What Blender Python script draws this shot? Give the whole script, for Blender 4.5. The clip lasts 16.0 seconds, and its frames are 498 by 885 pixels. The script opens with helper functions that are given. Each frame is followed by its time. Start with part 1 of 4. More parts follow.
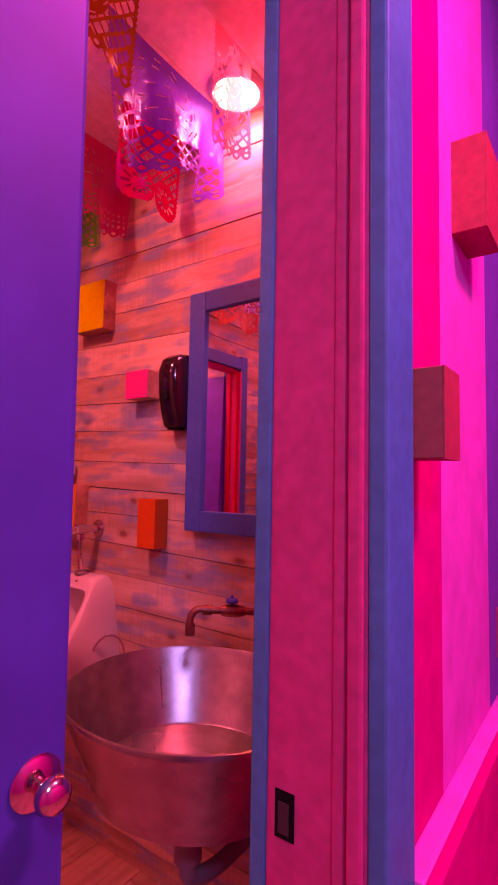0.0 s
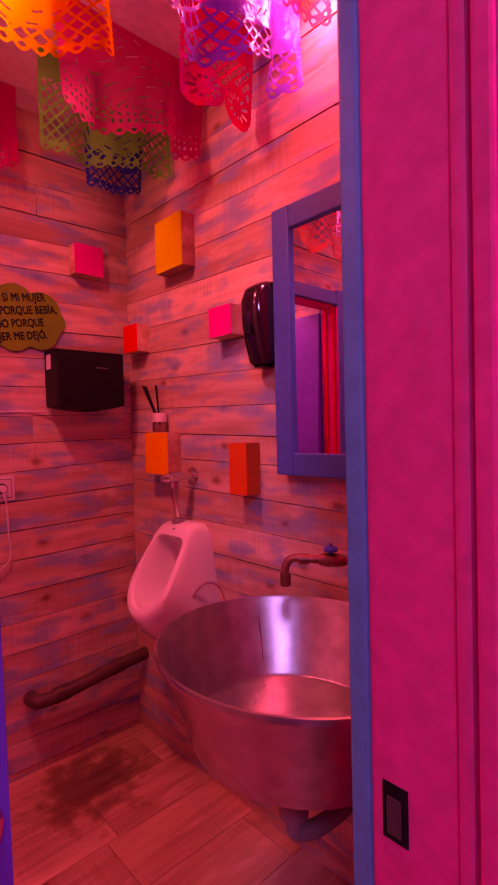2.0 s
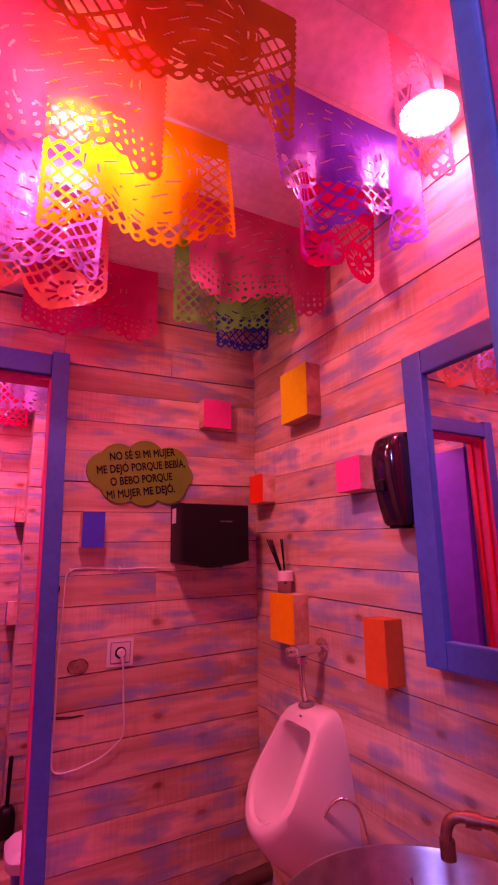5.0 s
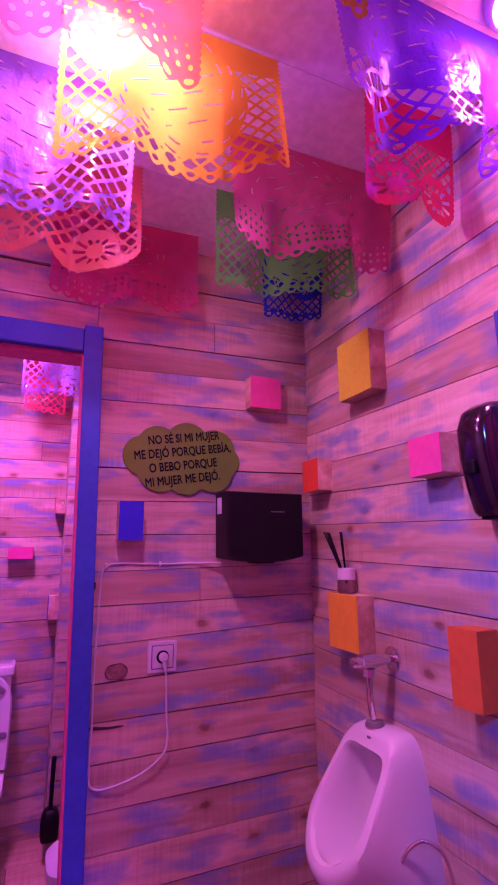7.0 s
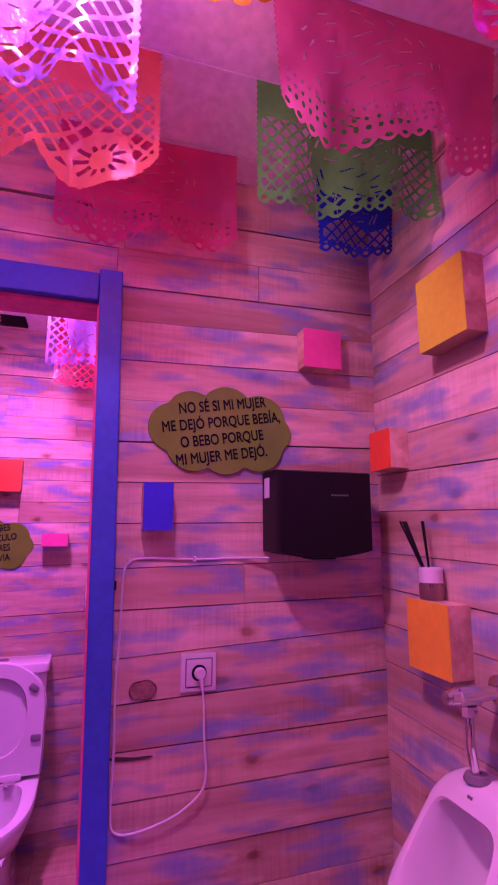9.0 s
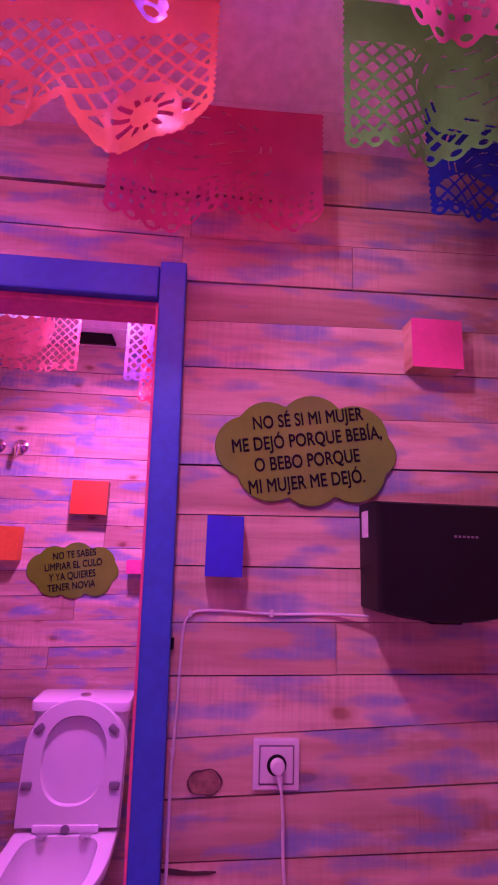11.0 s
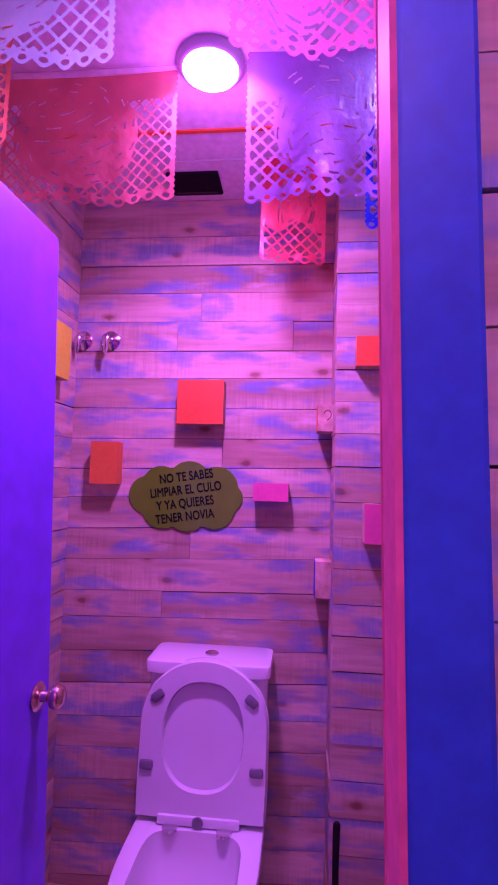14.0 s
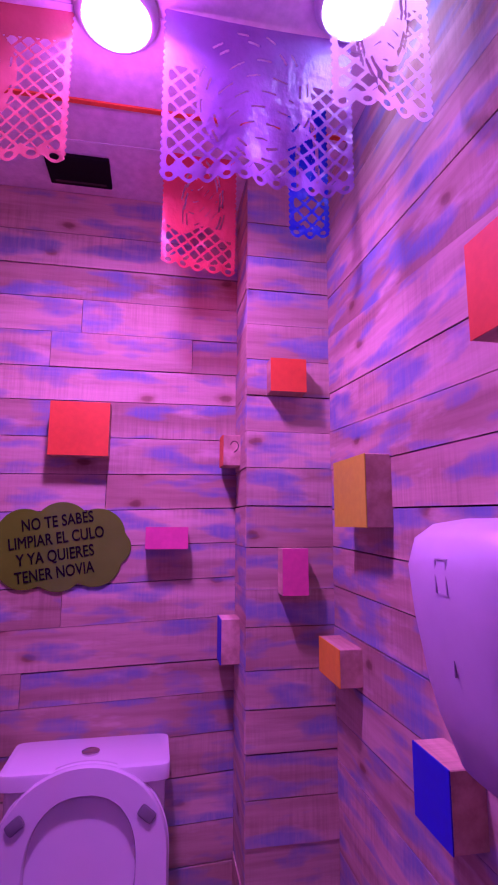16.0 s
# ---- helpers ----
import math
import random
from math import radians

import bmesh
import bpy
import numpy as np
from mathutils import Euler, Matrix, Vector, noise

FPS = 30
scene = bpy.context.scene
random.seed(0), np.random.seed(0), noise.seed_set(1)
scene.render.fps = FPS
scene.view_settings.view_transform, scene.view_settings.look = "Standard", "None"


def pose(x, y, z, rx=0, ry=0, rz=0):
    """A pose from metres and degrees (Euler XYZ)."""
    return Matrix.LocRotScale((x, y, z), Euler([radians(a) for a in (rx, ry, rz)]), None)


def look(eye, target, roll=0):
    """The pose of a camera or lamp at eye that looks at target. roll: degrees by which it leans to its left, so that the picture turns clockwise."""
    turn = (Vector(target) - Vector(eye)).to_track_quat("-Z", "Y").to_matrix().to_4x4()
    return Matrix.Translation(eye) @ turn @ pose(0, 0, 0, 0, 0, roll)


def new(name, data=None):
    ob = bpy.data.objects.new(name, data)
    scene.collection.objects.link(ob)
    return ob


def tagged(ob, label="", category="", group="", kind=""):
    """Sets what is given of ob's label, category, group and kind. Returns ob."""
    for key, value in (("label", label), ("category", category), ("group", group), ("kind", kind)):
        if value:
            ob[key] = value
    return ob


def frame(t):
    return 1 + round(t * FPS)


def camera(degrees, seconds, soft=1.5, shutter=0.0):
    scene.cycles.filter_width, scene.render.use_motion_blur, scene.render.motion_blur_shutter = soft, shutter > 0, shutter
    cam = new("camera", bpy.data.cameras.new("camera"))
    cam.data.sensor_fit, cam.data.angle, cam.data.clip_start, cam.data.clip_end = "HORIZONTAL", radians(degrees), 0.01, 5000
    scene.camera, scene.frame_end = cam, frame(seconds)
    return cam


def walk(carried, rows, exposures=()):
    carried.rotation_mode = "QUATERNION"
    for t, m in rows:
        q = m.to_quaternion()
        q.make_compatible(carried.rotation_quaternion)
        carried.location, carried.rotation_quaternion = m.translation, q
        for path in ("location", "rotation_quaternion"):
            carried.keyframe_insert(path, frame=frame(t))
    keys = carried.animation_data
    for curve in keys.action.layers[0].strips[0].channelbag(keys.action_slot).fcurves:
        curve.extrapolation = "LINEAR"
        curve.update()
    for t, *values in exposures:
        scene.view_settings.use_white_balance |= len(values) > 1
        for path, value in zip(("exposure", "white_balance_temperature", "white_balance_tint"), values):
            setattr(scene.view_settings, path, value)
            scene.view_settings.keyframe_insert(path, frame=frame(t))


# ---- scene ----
cam = camera(52.2, 16.0, 2.0)
PATH = [
    (0, (0.003, -0.041, 1.213), (-1.157, 1.582, 1.353), 1.1),
    (0.5, (-0.026, 0.019, 1.177), (-1.287, 1.571, 1.201), 0.7),
    (1, (-0.042, 0.064, 1.172), (-1.377, 1.552, 1.122), -0.3),
    (1.5, (-0.05, 0.08, 1.174), (-1.446, 1.511, 1.101), -1.1),
    (2, (-0.065, 0.083, 1.181), (-1.529, 1.445, 1.13), -1.4),
    (2.5, (-0.091, 0.098, 1.188), (-1.625, 1.382, 1.209), -1.4),
    (3, (-0.104, 0.134, 1.225), (-1.7, 1.333, 1.34), -1.4),
    (3.5, (-0.106, 0.152, 1.259), (-1.747, 1.27, 1.49), -1.1),
    (4, (-0.111, 0.157, 1.292), (-1.782, 1.203, 1.627), -0.9),
    (4.2, (-0.118, 0.164, 1.293), (-1.799, 1.182, 1.664), -0.8),
    (6.5, (-0.293, 0.252, 1.289), (-2.083, 1.033, 1.719), -0.4),
    (7, (-0.349, 0.26, 1.299), (-2.152, 1.02, 1.714), -0.3),
    (7.5, (-0.402, 0.271, 1.3), (-2.224, 0.992, 1.701), -0.3),
    (8, (-0.473, 0.293, 1.299), (-2.318, 0.974, 1.665), -0.2),
    (10.3, (-0.796, 0.454, 1.38), (-2.717, 0.802, 1.815), 1.3),
    (10.5, (-0.812, 0.457, 1.386), (-2.738, 0.758, 1.833), 1.6),
    (11, (-0.869, 0.475, 1.376), (-2.818, 0.641, 1.793), 2.0),
    (11.5, (-0.952, 0.471, 1.352), (-2.918, 0.517, 1.721), 2.2),
    (12, (-1.094, 0.439, 1.341), (-3.068, 0.395, 1.656), 2.1),
    (12.5, (-1.226, 0.397, 1.333), (-3.206, 0.28, 1.588), 1.7),
    (13, (-1.303, 0.359, 1.329), (-3.284, 0.177, 1.539), 1.7),
    (13.5, (-1.404, 0.325, 1.329), (-3.384, 0.108, 1.507), 1.5),
    (14, (-1.517, 0.308, 1.331), (-3.501, 0.106, 1.476), 1.6),
    (14.5, (-1.582, 0.284, 1.331), (-3.576, 0.187, 1.464), 1.4),
    (15, (-1.679, 0.249, 1.331), (-3.669, 0.293, 1.529), 1.1),
    (15.5, (-1.73, 0.196, 1.347), (-3.701, 0.405, 1.612), 0.7),
    (16, (-1.755, 0.182, 1.334), (-3.698, 0.537, 1.645), 0.2),
]
EXPOSURES = [(0.0, -0.1, 60000, 90), (1.0, -0.3, 60000, 104), (2.0, -0.22, 60000, 118), (2.5, -0.03, 60000, 118), (3.0, 0.05, 60000, 110), (4.2, 0.04, 60000, 106), (4.6, 0.08, 30000, 90), (5.2, 0.1, 12000, 68), (5.7, 0.12, 7500, 58),
             (6.3, 0.1, 5300, 55), (8.2, 0.16, 5250, 53), (10.5, 0.55, 5250, 35), (11.2, 0.27, 5250, 40), (11.7, -0.05, 5150, 43), (12.0, -0.24, 5000, 44), (12.5, -0.24, 4400, 36),
             (13.0, -0.18, 3980, 27), (14.0, 0.1, 4150, 23), (14.5, 0.12, 4200, 20), (15.0, 0.06, 4200, 19), (15.5, -0.06, 4200, 19), (16.0, -0.25, 4200, 19)]
walk(cam, [(t, look(eye, target, roll)) for t, eye, target, roll in PATH], EXPOSURES)

# ---- world and light ----
world = bpy.data.worlds.new("world")
scene.world = world
world.use_nodes = True
world.node_tree.nodes["Background"].inputs[0].default_value = (0.5, 0.15, 0.6, 1)
world.node_tree.nodes["Background"].inputs[1].default_value = 0.02

WEST, NORTH, BACK, CEIL = -1.88, 1.13, -3.21, 2.305
CUB_N, CUB_S, COL_X, COL_Y = 0.64, -0.485, -3.04, 0.41
SOUTH = -0.75
HALL_X, HALL_S, HALL_N = 1.5, -1.5, 2.2
EAST_IN, EAST_OUT = -0.335, -0.21


def area_lamp(name, at, target, size, power, colour, shape="DISK", spread=180):
    lamp = bpy.data.lights.new(name, "AREA")
    lamp.shape, lamp.size, lamp.energy, lamp.color = shape, size, power, colour
    lamp.spread = radians(spread)
    ob = new(name, lamp)
    ob.matrix_world = look(at, target)
    return ob


LAMPS = [
    # place, beam, beam colour, side glow, glow colour
    ((-1.21, 0.32), 13.2, (0.96, 0.28, 0.55), 3.4, (1.0, 0.27, 0.50)),
    ((-0.830, 1.030), 6.0, (1.0, 0.14, 0.50), 0.9, (1.0, 0.15, 0.37)),
    ((-2.628, 0.08), 25.5, (0.66, 0.125, 0.50), 2.9, (0.82, 0.095, 0.60)),
    ((-2.52, 0.525), 0.4, (0.75, 0.21, 0.55), 0.28, (0.9, 0.13, 0.55)),
    ((-1.33, -0.42), 3.0, (0.92, 0.15, 0.68), 2.5, (0.95, 0.14, 0.68)),
]
for (lx, ly), power, colour, glow_power, glow_colour in LAMPS:
    area_lamp("downlight_beam", (lx, ly, CEIL - 0.045), (lx, ly, 0), 0.13, power, colour, spread=155 if lx < WEST else 180)
    bulb = bpy.data.lights.new("downlight_glow", "POINT")
    bulb.energy, bulb.color, bulb.shadow_soft_size = glow_power, glow_colour, 0.035
    new("downlight_glow", bulb).location = (lx, ly, CEIL - 0.085)
area_lamp("hall_beam", (0.55, 0.5, 2.55), (0.45, 0.5, 0), 0.3, 56.0, (0.74, 0.10, 0.88))
area_lamp("hall_beam", (0.9, -0.9, 2.5), (-0.2, 0.2, 1.0), 0.3, 46.0, (0.10, 0.20, 1.0))


# ---- materials ----
def material(name):
    m = bpy.data.materials.new(name)
    m.use_nodes = True
    nt = m.node_tree
    return m, nt, nt.nodes["Principled BSDF"]


def ramp(nt, source, stops):
    r = nt.nodes.new("ShaderNodeValToRGB")
    while len(r.color_ramp.elements) < len(stops):
        r.color_ramp.elements.new(0.5)
    for e, (p, c) in zip(r.color_ramp.elements, stops):
        e.position, e.color = p, (*c, 1) if len(c) == 3 else c
    nt.links.new(source, r.inputs[0])
    return r.outputs[0]


def mix(nt, kind, fac, a, b):
    n = nt.nodes.new("ShaderNodeMix")
    n.data_type, n.blend_type = "RGBA", kind
    for socket, v in ((n.inputs[0], fac), (n.inputs[6], a), (n.inputs[7], b)):
        if hasattr(v, "links"):
            nt.links.new(v, socket)
        elif isinstance(v, (int, float)):
            socket.default_value = v
        else:
            socket.default_value = (*v, 1)
    return n.outputs[2]


def coords(nt, scale, seeded=True):
    tc = nt.nodes.new("ShaderNodeTexCoord")
    mp = nt.nodes.new("ShaderNodeMapping")
    mp.inputs["Scale"].default_value = scale
    nt.links.new(tc.outputs["Object"], mp.inputs["Vector"])
    if seeded:
        info = nt.nodes.new("ShaderNodeObjectInfo")
        mul = nt.nodes.new("ShaderNodeMath")
        mul.operation = "MULTIPLY"
        mul.inputs[1].default_value = 61.0
        nt.links.new(info.outputs["Random"], mul.inputs[0])
        nt.links.new(mul.outputs[0], mp.inputs["Location"])
    return mp.outputs[0]


def noise_of(nt, scale, detail=4.0, size=1.0, rough=0.55, seeded=True):
    n = nt.nodes.new("ShaderNodeTexNoise")
    n.inputs["Scale"].default_value, n.inputs["Detail"].default_value, n.inputs["Roughness"].default_value = size, detail, rough
    nt.links.new(coords(nt, scale, seeded), n.inputs["Vector"])
    return n.outputs[0]


def bump(nt, bsdf, height, strength, distance=0.002):
    b = nt.nodes.new("ShaderNodeBump")
    b.inputs["Strength"].default_value, b.inputs["Distance"].default_value = strength, distance
    nt.links.new(height, b.inputs["Height"])
    nt.links.new(b.outputs[0], bsdf.inputs["Normal"])


def plain(name, colour, rough=0.5, metal=0.0, grain=0.12, size=30.0, relief=0.15, coat=0.0):
    """A surface of one colour with faint mottling at two scales."""
    m, nt, b = material(name)
    fine = noise_of(nt, (size,) * 3, 5)
    broad = noise_of(nt, (size / 9,) * 3, 3)
    dark = tuple(c * (1 - grain) for c in colour)
    lite = tuple(min(1, c * (1 + grain)) for c in colour)
    c1 = ramp(nt, fine, [(0.3, dark), (0.7, lite)])
    c2 = ramp(nt, broad, [(0.3, (0.84,) * 3), (0.65, (1, 1, 1))])
    nt.links.new(mix(nt, "MULTIPLY", 0.8, c1, c2), b.inputs["Base Color"])
    r = ramp(nt, broad, [(0.3, (max(0.02, rough - 0.08),) * 3), (0.7, (min(1, rough + 0.08),) * 3)])
    nt.links.new(r, b.inputs["Roughness"])
    b.inputs["Metallic"].default_value = metal
    b.inputs["Coat Weight"].default_value = coat
    if relief:
        bump(nt, b, fine, relief)
    return m


def board_material(name, tint=(1, 1, 1), strokes=1.0):
    """Rough-sawn pallet wood: grain along x, saw marks across, knots, dry-brushed blue strokes."""
    m, nt, b = material(name)
    grain = noise_of(nt, (2.0, 26, 26), 6, 1.0, 0.62)
    streak = noise_of(nt, (1.0, 8, 8), 4)
    base = ramp(nt, grain, [(0.25, (0.37, 0.275, 0.205)), (0.5, (0.57, 0.465, 0.365)), (0.75, (0.70, 0.60, 0.50))])
    base = mix(nt, "MULTIPLY", 0.7, base, ramp(nt, streak, [(0.30, (0.54, 0.45, 0.38)), (0.56, (1, 1, 1))]))
    info = nt.nodes.new("ShaderNodeObjectInfo")
    base = mix(nt, "MULTIPLY", 1.0, base, ramp(nt, info.outputs["Random"], [(0.0, (0.78, 0.70, 0.64)), (0.35, (1.02, 0.98, 0.95)), (0.7, (0.90, 0.80, 0.72)), (1.0, (1.10, 1.07, 1.05))]))
    # saw marks come in patches
    saw = noise_of(nt, (125, 5, 5), 3, 1.0, 0.65)
    patch = ramp(nt, noise_of(nt, (3.0, 9, 9), 2), [(0.42, (0.05,) * 3), (0.64, (0.62,) * 3)])
    base = mix(nt, "MULTIPLY", patch, base, ramp(nt, saw, [(0.36, (0.74, 0.71, 0.70)), (0.58, (1.03, 1.03, 1.03))]))
    # pale worn patches
    worn = ramp(nt, noise_of(nt, (5.0, 18, 18), 4, 1.0, 0.6), [(0.55, (0, 0, 0)), (0.72, (0.5,) * 3)])
    base = mix(nt, "MIX", worn, base, (0.76, 0.66, 0.58))
    # knots
    vor = nt.nodes.new("ShaderNodeTexVoronoi")
    vor.voronoi_dimensions = "2D"
    vor.inputs["Scale"].default_value = 1.0
    sep, flat = nt.nodes.new("ShaderNodeSeparateXYZ"), nt.nodes.new("ShaderNodeCombineXYZ")
    nt.links.new(coords(nt, (2.3, 1.0, 4.0)), sep.inputs[0])
    nt.links.new(sep.outputs["X"], flat.inputs["X"])
    nt.links.new(sep.outputs["Z"], flat.inputs["Y"])
    warp = nt.nodes.new("ShaderNodeVectorMath")
    warp.operation = "MULTIPLY_ADD"
    wob = nt.nodes.new("ShaderNodeTexNoise")
    wob.inputs["Scale"].default_value = 9.0
    nt.links.new(flat.outputs[0], wob.inputs["Vector"])
    warp.inputs[1].default_value = (0.05, 0.05, 0.0)
    nt.links.new(wob.outputs["Color"], warp.inputs[0])
    nt.links.new(flat.outputs[0], warp.inputs[2])
    nt.links.new(warp.outputs[0], vor.inputs["Vector"])
    knot = ramp(nt, vor.outputs["Distance"], [(0.018, (0.36, 0.24, 0.17)), (0.034, (0.50, 0.37, 0.29)), (0.046, (0.78, 0.70, 0.64)), (0.09, (1, 1, 1))])
    base = mix(nt, "MULTIPLY", 0.85, base, knot)
    # dabs of thin blue paint with soft ends, broken by the saw marks
    broad = noise_of(nt, (6.0, 20, 20), 2.4, 1.0, 0.5)
    mask = ramp(nt, broad, [(0.500, (0, 0, 0)), (0.565, (0.52,) * 3), (0.66, (1, 1, 1))])
    broken = ramp(nt, noise_of(nt, (110, 10, 10), 4, 1.0, 0.7), [(0.32, (0.70,) * 3), (0.60, (1, 1, 1))])
    fac = mix(nt, "MULTIPLY", 1.0, mask, broken)
    fac = mix(nt, "MULTIPLY", 1.0, fac, (0.76 * strokes,) * 3)
    colour = mix(nt, "MIX", fac, base, (0.13, 0.235, 0.45))
    colour = mix(nt, "MULTIPLY", 1.0, colour, tint)
    nt.links.new(colour, b.inputs["Base Color"])
    b.inputs["Roughness"].default_value = 0.72
    b.inputs["Specular IOR Level"].default_value = 0.3
    bump(nt, b, mix(nt, "ADD", 1.0, saw, grain), 0.4, 0.0015)
    return m


def film_material(name, colour, through_amount=0.55, clear=0.38):
    """Thin crinkled plastic film, shiny, letting light through."""
    m, nt, b = material(name)
    wob = noise_of(nt, (14, 14, 14), 3)
    crease = noise_of(nt, (38, 26, 20), 4, 1.0, 0.6)
    c = ramp(nt, wob, [(0.3, tuple(x * 0.85 for x in colour)), (0.7, colour)])
    nt.links.new(c, b.inputs["Base Color"])
    b.inputs["Roughness"].default_value = 0.085
    b.inputs["Specular IOR Level"].default_value = 0.85
    bump(nt, b, mix(nt, "ADD", 0.6, wob, crease), 0.85, 0.016)
    tl = nt.nodes.new("ShaderNodeBsdfTranslucent")
    nt.links.new(c, tl.inputs["Color"])
    tp = nt.nodes.new("ShaderNodeBsdfTransparent")
    nt.links.new(c, tp.inputs["Color"])
    m1, m2 = nt.nodes.new("ShaderNodeMixShader"), nt.nodes.new("ShaderNodeMixShader")
    m1.inputs[0].default_value, m2.inputs[0].default_value = through_amount, clear
    nt.links.new(b.outputs[0], m1.inputs[1])
    nt.links.new(tl.outputs[0], m1.inputs[2])
    nt.links.new(m1.outputs[0], m2.inputs[1])
    nt.links.new(tp.outputs[0], m2.inputs[2])
    nt.links.new(m2.outputs[0], nt.nodes["Material Output"].inputs["Surface"])
    return m


def glow_material(name, colour, strength):
    m, nt, b = material(name)
    b.inputs["Base Color"].default_value = (0.8, 0.8, 0.8, 1)
    b.inputs["Emission Color"].default_value = (*colour, 1)
    b.inputs["Emission Strength"].default_value = strength
    return m


WOOD = board_material("pallet_wood")
RAW = board_material("block_wood", (1.05, 0.95, 0.85), 0.0)
BLUE_PAINT = plain("blue_wood_paint", (0.034, 0.105, 0.44), 0.5, size=60, relief=0.25)
ENTRY_BLUE = plain("bright_blue_wood_paint", (0.012, 0.25, 0.42), 0.5, size=60, relief=0.25)
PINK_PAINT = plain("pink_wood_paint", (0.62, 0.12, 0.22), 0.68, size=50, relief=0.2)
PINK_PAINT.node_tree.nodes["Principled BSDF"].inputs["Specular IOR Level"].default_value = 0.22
DOOR_PAINT = plain("violet_door_paint", (0.16, 0.07, 0.62), 0.5, size=20, relief=0.06)
# darker, bluer copy of the door violet, hall light put into its colour
HALL_LIT_DOOR_PAINT = plain("violet_door_paint_hall_lit", (0.030, 0.036, 0.27), 0.55, size=20, relief=0.06)
PLASTER = plain("ceiling_plaster", (0.78, 0.72, 0.74), 0.85, size=40, relief=0.1)
HALL_PINK = plain("pink_wall_paint", (0.70, 0.20, 0.58), 0.75, size=18, relief=0.3)
HALL_ROSE = plain("rose_wall_paint", (0.62, 0.05, 0.20), 0.75, size=18, relief=0.3)
HALL_VIOLET = plain("violet_wall_paint", (0.14, 0.07, 0.42), 0.75, size=18, relief=0.3)
PORCELAIN = plain("porcelain", (0.70, 0.69, 0.70), 0.12, grain=0.02, size=8, relief=0.0, coat=0.5)
WHITE_PLASTIC = plain("white_plastic", (0.62, 0.61, 0.62), 0.35, grain=0.03, relief=0.03)
GREY_PLASTIC = plain("grey_plastic", (0.19, 0.18, 0.20), 0.45, grain=0.05, relief=0.03)
BLACK_PLASTIC = plain("black_plastic", (0.006, 0.006, 0.007), 0.42, grain=0.1, relief=0.03)
BLACK_PLASTIC.node_tree.nodes["Principled BSDF"].inputs["Specular IOR Level"].default_value = 0.2
PALE_MARK = plain("pale_grey_plastic", (0.52, 0.51, 0.53), 0.4, grain=0.04, relief=0.03)
TIN = plain("galvanised_steel", (0.37, 0.35, 0.35), 0.30, 0.85, grain=0.2, size=22, relief=0.08)
CHROME = plain("chrome", (0.75, 0.74, 0.73), 0.12, 1.0, grain=0.05, relief=0.0)
BRASS = plain("polished_brass", (0.72, 0.55, 0.40), 0.14, 1.0, grain=0.05, relief=0.0)
COPPER = plain("tarnished_copper", (0.24, 0.12, 0.075), 0.42, 0.75, grain=0.35, size=40)
BROWN_PIPE = plain("brown_pipe", (0.075, 0.04, 0.03), 0.5, grain=0.2)
BLUE_KNOB = plain("blue_handle", (0.03, 0.06, 0.5), 0.35)
OLIVE = plain("olive_sign_face", (0.122, 0.27, 0.013), 0.2, grain=0.08, size=14, relief=0.05, coat=0.3)
INK = plain("black_ink", (0.006, 0.006, 0.006), 0.7)
INK.node_tree.nodes["Principled BSDF"].inputs["Specular IOR Level"].default_value = 0.12
DARK = plain("dark_raw_timber", (0.055, 0.036, 0.028), 0.9)
FLOOR = board_material("floor_plank", (0.80, 0.66, 0.60), 0.0)


def floor_stain(m, centre, reach):
    """A dark ragged damp stain on the floor by the wall."""
    nt = m.node_tree
    b = nt.nodes["Principled BSDF"]
    geo = nt.nodes.new("ShaderNodeNewGeometry")
    wob = nt.nodes.new("ShaderNodeTexNoise")
    wob.inputs["Scale"].default_value, wob.inputs["Detail"].default_value = 14.0, 6.0
    nt.links.new(geo.outputs["Position"], wob.inputs["Vector"])
    dist = nt.nodes.new("ShaderNodeVectorMath")
    dist.operation = "DISTANCE"
    dist.inputs[1].default_value = centre
    nt.links.new(geo.outputs["Position"], dist.inputs[0])
    add = nt.nodes.new("ShaderNodeMath")
    add.operation = "MULTIPLY_ADD"
    add.inputs[1].default_value = 0.42
    nt.links.new(wob.outputs[0], add.inputs[0])
    nt.links.new(dist.outputs["Value"], add.inputs[2])
    fac = ramp(nt, add.outputs[0], [(reach + 0.12, (0.42, 0.37, 0.34)), (reach + 0.19, (0.62, 0.56, 0.52)), (reach + 0.25, (1, 1, 1))])
    old = b.inputs["Base Color"].links[0].from_socket
    nt.links.new(mix(nt, "MULTIPLY", 1.0, old, fac), b.inputs["Base Color"])


floor_stain(FLOOR, (-1.68, 0.82, 0.0), 0.16)
PAINTS = {
    "yellow": plain("yellow_paint", (0.58, 0.60, 0.015), 0.55, grain=0.06, size=60), "orange": plain("orange_paint", (0.78, 0.42, 0.015), 0.55, grain=0.06, size=60),
    "red": plain("red_paint", (0.70, 0.085, 0.014), 0.55, grain=0.06, size=60), "pink": plain("pink_paint", (0.74, 0.10, 0.30), 0.55, grain=0.06, size=60),
    "blue": plain("blue_paint", (0.03, 0.045, 0.52), 0.55, grain=0.06, size=60), "brown": plain("brown_paint", (0.38, 0.12, 0.06), 0.65, grain=0.15, size=60), "rust": plain("rust_paint", (0.62, 0.15, 0.02), 0.6, grain=0.06, size=60),
}
